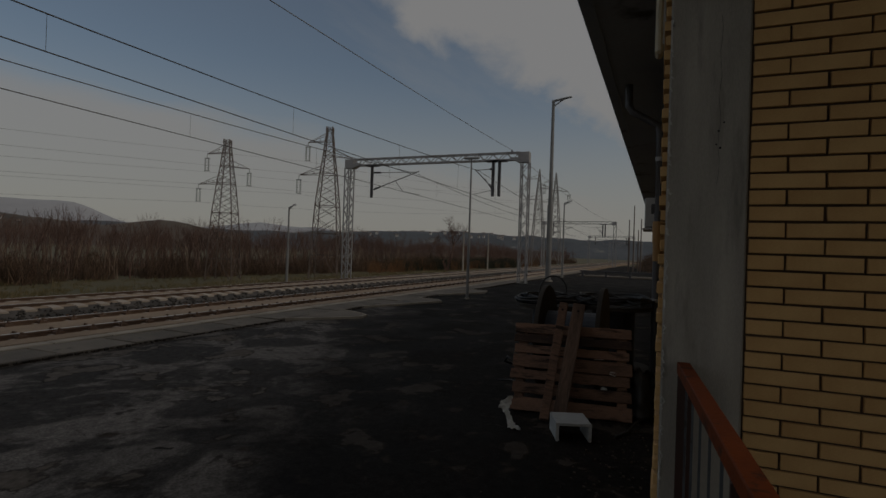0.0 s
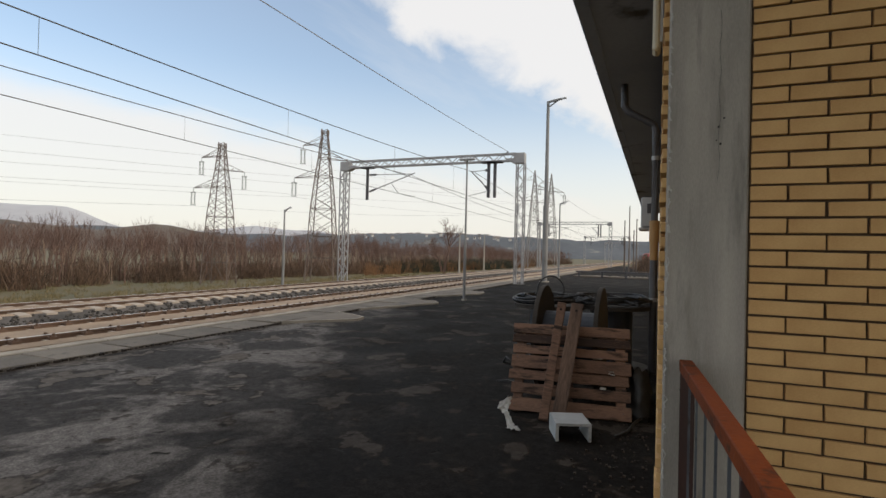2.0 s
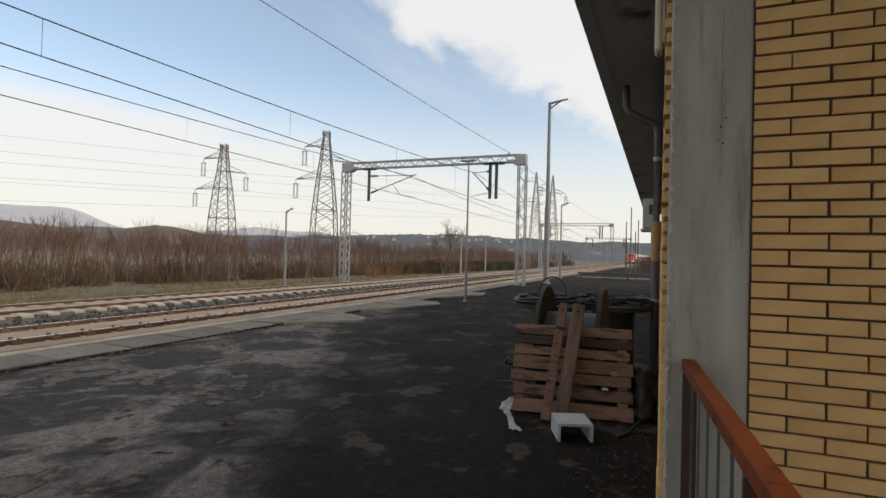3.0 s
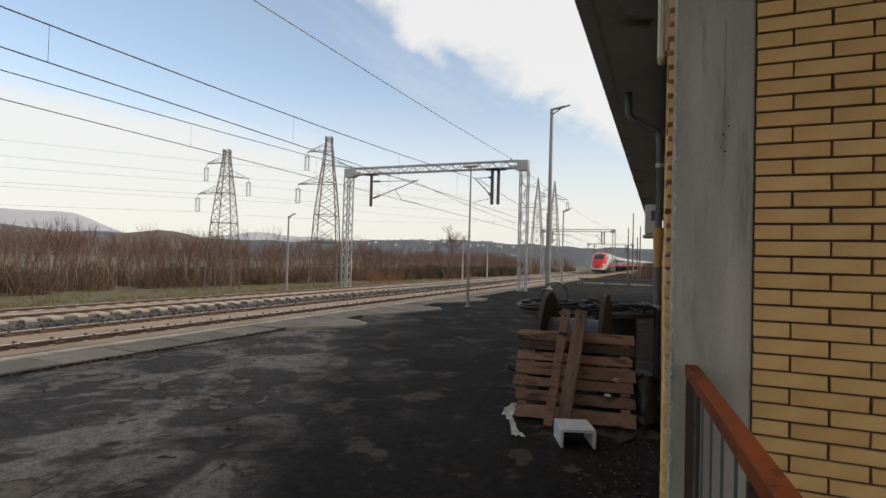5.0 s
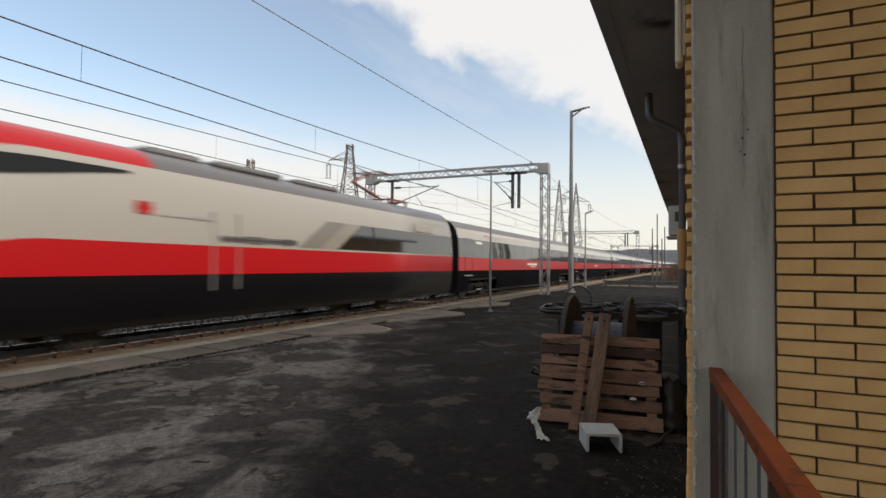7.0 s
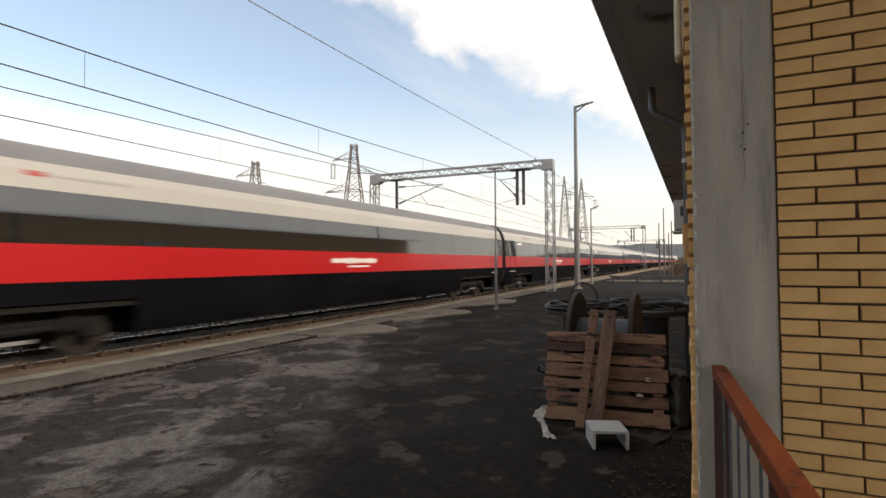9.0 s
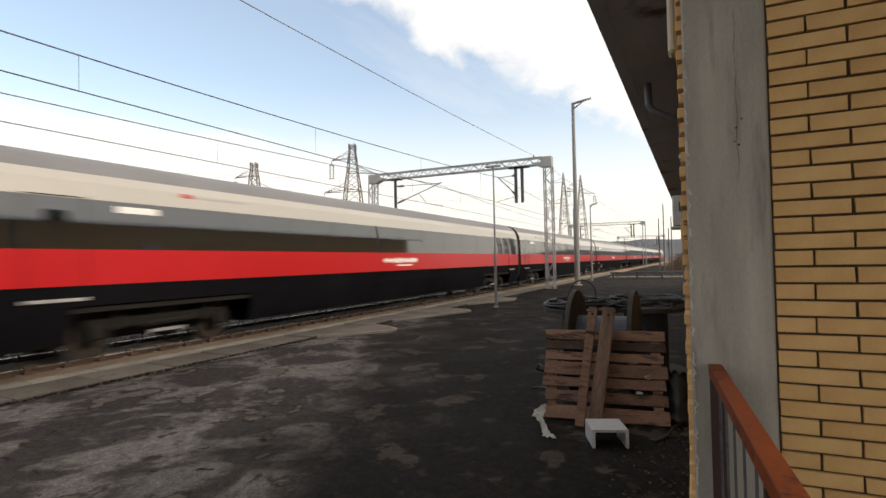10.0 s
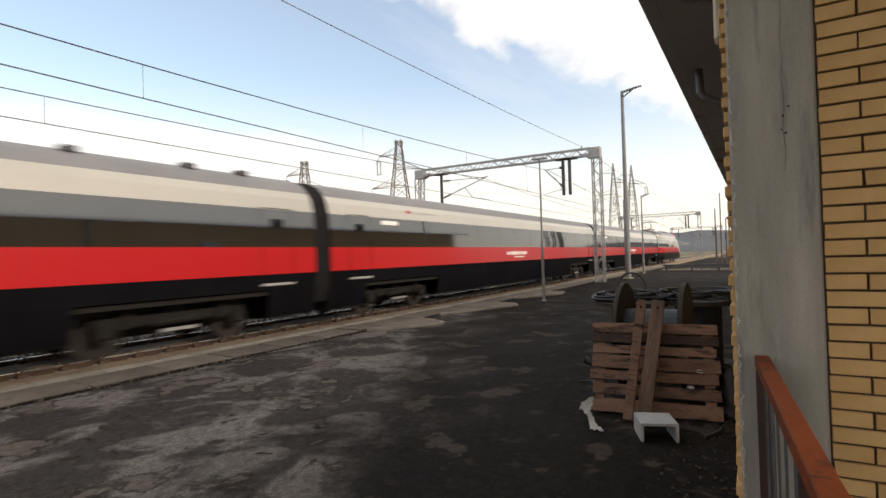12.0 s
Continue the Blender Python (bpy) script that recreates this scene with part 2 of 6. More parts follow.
M["sleeper"] = surface("concrete sleeper", (0.27, 0.235, 0.20), (0.42, 0.375, 0.325), 0.9, big=1.5, fine=40, bump=0.3, random=0.3)
M["ballast_tan"] = surface("rust dusted ballast", (0.185, 0.135, 0.094), (0.33, 0.25, 0.18), 0.95, big=1.0, fine=16, bump=0.9)
M["ballast"] = surface("grey ballast", (0.03, 0.028, 0.027), (0.095, 0.088, 0.084), 0.95, big=1.5, fine=14, bump=1.0)
M["stone"] = surface("ballast stones", (0.018, 0.0165, 0.0155), (0.075, 0.068, 0.063), 0.9, big=4, fine=30, bump=0.3, island=0.5)
M["galv"] = surface("galvanised steel", (0.28, 0.28, 0.29), (0.42, 0.42, 0.43), 0.55, 0.35, big=1.2, fine=30, bump=0.05, mark=(0.30, 0.27, 0.24), mark_scale=1.5, mark_at=(0.6, 0.8))
M["steel_dark"] = surface("dark steel", (0.055, 0.055, 0.06), (0.10, 0.10, 0.11), 0.6, 0.4, big=3, fine=40, bump=0.05)
M["wire"] = surface("copper wire", (0.05, 0.045, 0.045), (0.08, 0.075, 0.07), 0.6, 0.5, big=3, fine=30, bump=0)
M["rust_lattice"] = surface("rusting lattice steel", (0.10, 0.078, 0.068), (0.18, 0.145, 0.128), 0.8, 0.2, big=0.4, fine=9, bump=0.05)
M["grey_lattice"] = surface("grey lattice steel", (0.22, 0.21, 0.21), (0.34, 0.33, 0.32), 0.8, 0.2, big=0.4, fine=9, bump=0.05)
M["glass_insulator"] = surface("insulator glass", (0.25, 0.28, 0.28), (0.40, 0.43, 0.43), 0.3, 0, big=6, fine=30, bump=0)
M["rail_paint"] = surface("rust red paint", (0.105, 0.020, 0.004), (0.19, 0.042, 0.007), 0.7, 0, big=5, fine=70, bump=0.2, mark=(0.055, 0.018, 0.008), mark_scale=9, mark_at=(0.58, 0.68), spec=0.2)
M["rail_dark"] = surface("dark brown paint", (0.022, 0.008, 0.006), (0.045, 0.016, 0.010), 0.6, 0, big=5, fine=70, bump=0.1)


# asphalt: dark ground with worn paler patches and cracks, shade painted towards the building
def asphalt():
    m = bpy.data.materials.new("old asphalt")
    m.use_nodes = True
    nt = m.node_tree
    N, L = nt.nodes, nt.links
    bs = N["Principled BSDF"]
    tc = N.new("ShaderNodeTexCoord")
    wide = N.new("ShaderNodeTexNoise"); wide.inputs["Scale"].default_value = 0.95; wide.inputs["Detail"].default_value = 9; wide.inputs["Roughness"].default_value = 0.58
    wide.inputs["Distortion"].default_value = 0.5
    mp = N.new("ShaderNodeMapping"); mp.inputs["Scale"].default_value = (1.0, 0.85, 1)
    mp.inputs["Location"].default_value = ASPHALT_SHIFT
    L.new(tc.outputs["Object"], mp.inputs["Vector"]); L.new(mp.outputs[0], wide.inputs["Vector"])
    patch = N.new("ShaderNodeMapRange"); patch.interpolation_type = "SMOOTHSTEP"
    patch.inputs["From Min"].default_value, patch.inputs["From Max"].default_value = 0.46, 0.57
    patch.inputs["To Min"].default_value = 0.26
    L.new(wide.outputs["Fac"], patch.inputs["Value"])
    # base colour pales away from the building: its shade is painted in
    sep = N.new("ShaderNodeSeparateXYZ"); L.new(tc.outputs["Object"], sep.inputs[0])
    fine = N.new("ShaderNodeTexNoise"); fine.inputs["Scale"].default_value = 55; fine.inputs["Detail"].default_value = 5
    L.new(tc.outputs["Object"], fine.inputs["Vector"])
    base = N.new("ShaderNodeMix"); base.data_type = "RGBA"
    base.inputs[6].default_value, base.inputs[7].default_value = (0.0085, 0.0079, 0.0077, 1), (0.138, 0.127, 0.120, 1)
    unshaded = N.new("ShaderNodeMapRange"); unshaded.interpolation_type = "SMOOTHSTEP"
    unshaded.inputs["From Min"].default_value, unshaded.inputs["From Max"].default_value = -1.7, -4.4
    unshaded.inputs["To Min"].default_value, unshaded.inputs["To Max"].default_value = 0.06, 1.0
    # noise frays the border of the painted shade
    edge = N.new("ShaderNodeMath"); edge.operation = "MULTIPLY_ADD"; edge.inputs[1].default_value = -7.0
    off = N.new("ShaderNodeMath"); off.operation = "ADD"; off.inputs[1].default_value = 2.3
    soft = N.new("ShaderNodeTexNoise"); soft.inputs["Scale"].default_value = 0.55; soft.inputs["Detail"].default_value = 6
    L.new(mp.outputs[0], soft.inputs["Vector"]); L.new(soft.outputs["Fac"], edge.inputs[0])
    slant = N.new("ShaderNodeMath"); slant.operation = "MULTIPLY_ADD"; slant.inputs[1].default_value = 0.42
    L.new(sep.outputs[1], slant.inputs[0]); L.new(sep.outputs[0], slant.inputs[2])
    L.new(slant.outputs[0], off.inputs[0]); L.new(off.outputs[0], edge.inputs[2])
    L.new(edge.outputs[0], unshaded.inputs["Value"])
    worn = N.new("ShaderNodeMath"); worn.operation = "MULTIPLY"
    L.new(patch.outputs[0], worn.inputs[0]); L.new(unshaded.outputs[0], worn.inputs[1])
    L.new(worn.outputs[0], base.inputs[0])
    grit = N.new("ShaderNodeMix"); grit.data_type = "RGBA"; grit.blend_type = "OVERLAY"; grit.inputs[0].default_value = 0.8
    L.new(base.outputs[2], grit.inputs[6]); L.new(fine.outputs["Fac"], grit.inputs[7])
    mid = N.new("ShaderNodeTexNoise"); mid.inputs["Scale"].default_value = 3.2; mid.inputs["Detail"].default_value = 7
    L.new(tc.outputs["Object"], mid.inputs["Vector"])
    earth = N.new("ShaderNodeMapRange"); earth.interpolation_type = "SMOOTHSTEP"
    earth.inputs["From Min"].default_value, earth.inputs["From Max"].default_value = 0.60, 0.72
    L.new(mid.outputs["Fac"], earth.inputs["Value"])
    em = N.new("ShaderNodeMix"); em.data_type = "RGBA"; em.inputs[7].default_value = (0.032, 0.026, 0.021, 1)
    L.new(earth.outputs[0], em.inputs[0]); L.new(grit.outputs[2], em.inputs[6])
    fl = N.new("ShaderNodeTexNoise"); fl.inputs["Scale"].default_value = 1.35; fl.inputs["Detail"].default_value = 7; fl.inputs["Roughness"].default_value = 0.56
    fl.inputs["Distortion"].default_value = 0.2
    L.new(mp.outputs[0], fl.inputs["Vector"])
    flake = N.new("ShaderNodeMapRange"); flake.interpolation_type = "SMOOTHSTEP"
    flake.inputs["From Min"].default_value, flake.inputs["From Max"].default_value = 0.585, 0.605
    L.new(fl.outputs["Fac"], flake.inputs["Value"])
    fm = N.new("ShaderNodeMix"); fm.data_type = "RGBA"; fm.inputs[7].default_value = (0.100, 0.088, 0.078, 1)
    fkd = N.new("ShaderNodeMath"); fkd.operation = "MAXIMUM"; fkd.inputs[1].default_value = 0.30
    L.new(unshaded.outputs[0], fkd.inputs[0])
    fk = N.new("ShaderNodeMath"); fk.operation = "MULTIPLY"
    L.new(flake.outputs[0], fk.inputs[0]); L.new(fkd.outputs[0], fk.inputs[1]); L.new(fk.outputs[0], fm.inputs[0])
    # dark rim where the crust has broken away
    rim = N.new("ShaderNodeMapRange"); rim.interpolation_type = "SMOOTHSTEP"
    rim.inputs["From Min"].default_value, rim.inputs["From Max"].default_value = 0.555, 0.583
    rim.inputs["To Max"].default_value = 0.7
    L.new(fl.outputs["Fac"], rim.inputs["Value"])
    rm = N.new("ShaderNodeMix"); rm.data_type = "RGBA"; rm.inputs[7].default_value = (0.022, 0.018, 0.015, 1)
    L.new(rim.outputs[0], rm.inputs[0]); L.new(em.outputs[2], rm.inputs[6]); L.new(rm.outputs[2], fm.inputs[6])
    vo = N.new("ShaderNodeTexVoronoi"); vo.feature = "DISTANCE_TO_EDGE"; vo.inputs["Scale"].default_value = 1.1
    wob = N.new("ShaderNodeMix"); wob.data_type = "RGBA"; wob.inputs[0].default_value = 0.22
    L.new(tc.outputs["Object"], wob.inputs[6]); L.new(mid.outputs["Color"], wob.inputs[7])
    L.new(wob.outputs[2], vo.inputs["Vector"])
    crack = N.new("ShaderNodeMapRange"); crack.inputs["From Min"].default_value, crack.inputs["From Max"].default_value = 0.004, 0.018
    L.new(vo.outputs["Distance"], crack.inputs["Value"])
    gate = N.new("ShaderNodeMath"); gate.operation = "MAXIMUM"
    lim = N.new("ShaderNodeMapRange"); lim.inputs["From Min"].default_value, lim.inputs["From Max"].default_value = 0.36, 0.42
    L.new(mid.outputs["Fac"], lim.inputs["Value"])
    L.new(crack.outputs[0], gate.inputs[0]); L.new(lim.outputs[0], gate.inputs[1])
    cm = N.new("ShaderNodeMix"); cm.data_type = "RGBA"; cm.inputs[6].default_value = (0.018, 0.017, 0.016, 1)
    L.new(gate.outputs[0], cm.inputs[0]); L.new(fm.outputs[2], cm.inputs[7])
    speck = N.new("ShaderNodeTexNoise"); speck.inputs["Scale"].default_value = 11; speck.inputs["Detail"].default_value = 9; speck.inputs["Roughness"].default_value = 0.7
    L.new(mp.outputs[0], speck.inputs["Vector"])
    sr = N.new("ShaderNodeMapRange"); sr.inputs["From Min"].default_value, sr.inputs["From Max"].default_value = 0.3, 0.7
    sr.inputs["To Min"].default_value, sr.inputs["To Max"].default_value = 0.55, 1.45
    L.new(speck.outputs["Fac"], sr.inputs["Value"])
    sm = N.new("ShaderNodeVectorMath"); sm.operation = "SCALE"
    L.new(cm.outputs[2], sm.inputs[0]); L.new(sr.outputs[0], sm.inputs["Scale"])
    L.new(sm.outputs[0], bs.inputs["Base Color"])
    ro = N.new("ShaderNodeMapRange"); ro.inputs["To Min"].default_value, ro.inputs["To Max"].default_value = 0.72, 0.95
    L.new(patch.outputs[0], ro.inputs["Value"]); L.new(ro.outputs[0], bs.inputs["Roughness"])
    bs.inputs["Specular IOR Level"].default_value = 0.05
    h = N.new("ShaderNodeMath"); h.operation = "MULTIPLY_ADD"; h.inputs[1].default_value = 0.25
    L.new(fine.outputs["Fac"], h.inputs[0]); L.new(gate.outputs[0], h.inputs[2])
    h2 = N.new("ShaderNodeMath"); h2.operation = "ADD"
    L.new(h.outputs[0], h2.inputs[0]); L.new(flake.outputs[0], h2.inputs[1])
    bu = N.new("ShaderNodeBump"); bu.inputs["Strength"].default_value = 0.5; bu.inputs["Distance"].default_value = 0.03
    L.new(h2.outputs[0], bu.inputs["Height"]); L.new(bu.outputs[0], bs.inputs["Normal"])
    return m


ASPHALT_SHIFT = (3.1, 0.7, 0)
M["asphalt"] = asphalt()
M["rubber"] = surface("black rubber", (0.008, 0.008, 0.009), (0.016, 0.016, 0.017), 0.85, 0, big=4, fine=30, bump=0.1, spec=0.12)
M["pole"] = surface("dull grey post paint", (0.16, 0.165, 0.17), (0.25, 0.255, 0.26), 0.6, 0.2, big=1, fine=20, bump=0.05)

# ---------- ground, platform, tracks ----------
NEAR, FAR, RAIL = -10.78, -15.15, 0.12      # track centre lines and rail top
Y0, Y1 = -280.0, 700.0


def bend(y):
    """How far the line has swung aside where it curves, far along the track."""
    return max(y - 165, 0) ** 2 / 1300


def bend_mesh(ob):
    for v in ob.data.vertices:
        if v.co.y > 165:
            v.co.x += bend(v.co.y)
    return ob


def ground():
    xs = [(2500, -0.35), (60, -0.35), (2, -0.35), (-9, -0.35), (-17.6, -0.35), (-19, -0.5), (-24, -1.05), (-31, -1.8), (-40, -2.35), (-55, -2.5), (-75, -2.5), (-110, -2.5), (-200, -2.5), (-500, -2.5), (-2500, -2.5)]
    ys = [-1500, -200, -60] + list(range(-30, 131, 4)) + [160, 220, 330, 600, 1200, 3000]
    bm = BM()
    rows = []
    for y in ys:
        row = []
        for x, z in xs:
            k = 0.0 if x > -20 or x < -130 else 0.16
            row.append(bm.verts.new((x, y, z + k * noise.noise((x * 0.13, y * 0.13, 3)))))
        rows.append(row)
    for a, b in zip(rows, rows[1:]):
        for i in range(len(xs) - 1):
            bm.faces.new((a[i], b[i], b[i + 1], a[i + 1]))
    bmesh.ops.recalc_face_normals(bm, faces=bm.faces[:])
    ob = part("ground", bm, M["grass"], smooth=True)
    tagged(ob, "rough winter grass field falling away from the railway", "ground", kind="structure")


def platform():
    bm = BM()
    step = 0.25
    nx, ny = 40, 180
    x0, ya = -8.12, -4.0
    g = [[bm.verts.new((x0 + i * 0.236, ya + j * step * (1 + j / 110), 0.0)) for i in range(nx + 1)] for j in range(ny + 1)]
    for r in g:
        for v in r:
            v.co.z = 0.012 * noise.noise((v.co.x * 0.9, v.co.y * 0.7, 0)) + 0.006 * noise.noise((v.co.x * 3.1, v.co.y * 2.7, 5)) - 0.006
    for j in range(ny):
        for i in range(nx):
            bm.faces.new((g[j][i], g[j][i + 1], g[j + 1][i + 1], g[j + 1][i]))
    lo = [[bm.verts.new((v.co.x, v.co.y, -0.4)) for v in r] for r in (g[0], g[-1])]
    for i in range(nx):
        bm.faces.new((g[0][i + 1], g[0][i], lo[0][i], lo[0][i + 1]))
        bm.faces.new((g[-1][i], g[-1][i + 1], lo[1][i + 1], lo[1][i]))
    for c in (0, nx):
        side = [r[c] for r in g]
        low = [bm.verts.new((v.co.x, v.co.y, -0.4)) for v in side]
        for k in range(ny):
            bm.faces.new((side[k], side[k + 1], low[k + 1], low[k]) if c else (side[k + 1], side[k], low[k], low[k + 1]))
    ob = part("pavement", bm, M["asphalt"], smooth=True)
    tagged(ob, "cracked patched grey asphalt of an old station platform", "pavement", kind="structure")
    return ya + ny * step * (1 + ny / 110)


PLATFORM_END = platform()
ground()


def rails():
    prof = [(-0.075, -0.172), (0.075, -0.172), (0.075, -0.160), (0.012, -0.135), (0.009, -0.045), (0.036, -0.035), (0.036, -0.006), (0.028, 0), (-0.028, 0), (-0.036, -0.006), (-0.036, -0.035), (-0.009, -0.045), (-0.012, -0.135), (-0.075, -0.160)]
    head = [(0.027, 0.0005), (0.026, 0.003), (-0.026, 0.003), (-0.027, 0.0005)]
    for c, which in ((NEAR, "nearer"), (FAR, "farther")):
        track = thing("railway_track", "rusty steel rails on concrete sleepers of the %s track" % which, "railway track", "railway tracks", at=(c, 0, RAIL))
        for s in (-1, 1):
            bm = BM()
            sweep_y(bm, [(x + s * 0.7525, z) for x, z in prof], Y0, Y1, cuts=98)
            r = bend_mesh(part("rail", bm, M["rail_steel"], track, "rust brown steel rail"))
            bm = BM()
            sweep_y(bm, [(x + s * 0.7525, z) for x, z in head], Y0, Y1, cuts=98)
            bend_mesh(part("rail_head", bm, M["rail_head"], r, "shiny worn running surface"))
        # sleepers, with shoulders where the rails sit
        bm = BM()
        prof2 = [(-1.27, -0.40), (1.27, -0.40), (1.24, -0.215), (0.97, -0.178), (0.55, -0.178), (0.4, -0.215), (-0.4, -0.215), (-0.55, -0.178), (-0.97, -0.178), (-1.24, -0.215)]
        sweep_y(bm, prof2, -0.13, 0.13)
        me = bpy.data.meshes.new("sleeper")
        bm.to_mesh(me); bm.free()
        me.materials.append(M["sleeper"])
        bm = BM()
        box(bm, (0, 0, -0.150), (0.11, 0.15, 0.05))
        rod(bm, (0.01, 0, -0.14), (0.01, 0, -0.07), 0.024, n=6)
        bar(bm, (0.03, -0.06, -0.12), (-0.03, 0.06, -0.10), 0.03)
        mc = bpy.data.meshes.new("rail_clip")
        bm.to_mesh(mc); bm.free()
        mc.materials.append(M["rail_steel"])
        for k in range(150):
            y = -6 + 0.6 * k
            o = shared("sleeper", me, track, pose(0, y, 0.115 if c == FAR else 0.10, 0, 0, random.uniform(-0.4, 0.4)))
            for s in (-1, 1):
                for side in ((-1, 1) if k < 75 and c == NEAR else ()):
                    shared("rail_clip", mc, o, pose(s * 0.7525 + side * 0.115, 0, 0))
        rest = []
        for k in range(400):
            y = -6 + 0.6 * (150 + k)
            rest += [((s * 0.95, y, -0.24), (0.5, 0.26, 0.13)) for s in (-1, 1)]
            if k < 120:
                rest.append(((0.87, y, -0.150), (0.085, 0.11, 0.06)))
        tagged(bend_mesh(boxes("sleeper_row", rest, M["sleeper"], track)), kind="stuff")


def ballast():
    # bed: tan between the rails, grey stones in the space between the tracks
    bm = BM()
    xs, zs = [], []
    prof = [(-18.2, -0.34), (-17.3, -0.12), (-16.6, 0.035), (-16.05, 0.05), (-15.88, 0.02), (-15.7, 0.05), (-14.6, 0.05), (-14.4, 0.02), (-14.22, 0.045), (-14.02, 0.02), (-13.7, -0.10), (-13.3, -0.20), (-12.9, -0.21), (-12.5, -0.15), (-12.1, -0.02), (-11.75, 0.045), (-11.53, 0.02), (-11.35, 0.05), (-10.2, 0.05), (-10.03, 0.02), (-9.86, 0.045), (-9.52, 0.03), (-9.50, -0.3)]
    ys = [Y0] + [(-8 + 0.35 * k) for k in range(260)] + [100, 130] + list(range(165, 700, 12)) + [Y1]
    rows = []
    for y in ys:
        rows.append([bm.verts.new((x, y, z + (0.012 * noise.noise((x * 3, y * 3, 1)) if -18 < x < -9.6 else 0))) for x, z in prof])
    for a, b in zip(rows, rows[1:]):
        for i in range(len(prof) - 1):
            f = bm.faces.new((a[i], b[i], b[i + 1], a[i + 1]))
            xm = (prof[i][0] + prof[i + 1][0]) / 2
            f.material_index = 1 if -14.1 < xm < -12.0 else 0
    bmesh.ops.recalc_face_normals(bm, faces=bm.faces[:])
    bed = bend_mesh(part("ballast_bed", bm, [M["ballast_tan"], M["ballast"]]))
    tagged(bed, "rust dusted ballast bed with a grey stone strip", "ballast", kind="structure")
    # loose stones
    rnd = random.Random(4)
    V, F = [], []
    base = [(-1, -1, -1), (1, -1, -1), (1, 1, -1), (-1, 1, -1), (-0.6, -0.7, 1), (0.7, -0.5, 0.8), (0.5, 0.7, 1), (-0.7, 0.5, 0.7)]
    quads = [(0, 3, 2, 1), (4, 5, 6, 7), (0, 1, 5, 4), (1, 2, 6, 5), (2, 3, 7, 6), (3, 0, 4, 7)]

    def height(x):
        for (xa, za), (xb, zb) in zip(prof, prof[1:]):
            if xa <= x <= xb:
                return za + (zb - za) * (x - xa) / (xb - xa)
        return -0.3

    for k in range(15000):
        y = -4 + 62 * rnd.random() ** 1.6
        x = rnd.uniform(-13.95, -12.05)
        s = rnd.uniform(0.015, 0.04)
        if x < -13.68 and abs((y + 6.3) % 0.6 - 0.3) < 0.17:
            continue
        m = Matrix.LocRotScale((x, y, height(x) + s * 0.4), Euler((rnd.random() * 6, rnd.random() * 6, rnd.random() * 6)), (s, s * rnd.uniform(0.6, 1), s * rnd.uniform(0.6, 1)))
        n = len(V)
        V += [tuple(m @ Vector(p)) for p in base]
        F += [tuple(n + i for i in q) for q in quads]
    me = bpy.data.meshes.new("ballast_stones")
    me.from_pydata(V, [], F)
    me.materials.append(M["stone"])
    tagged(new("ballast_stones", me), "loose grey crushed stones between the tracks", "ballast stones", kind="stuff")


rails()
ballast()

# ---------- station building ----------
BW, BRICK, COURSE = 2.42, 0.26, 0.065      # brick face towards the camera; brick with joint; course height
PX0, PX1 = -0.024, 0.28                      # concrete pillar
EAVE, ROOF_END = 4.40, 33.5


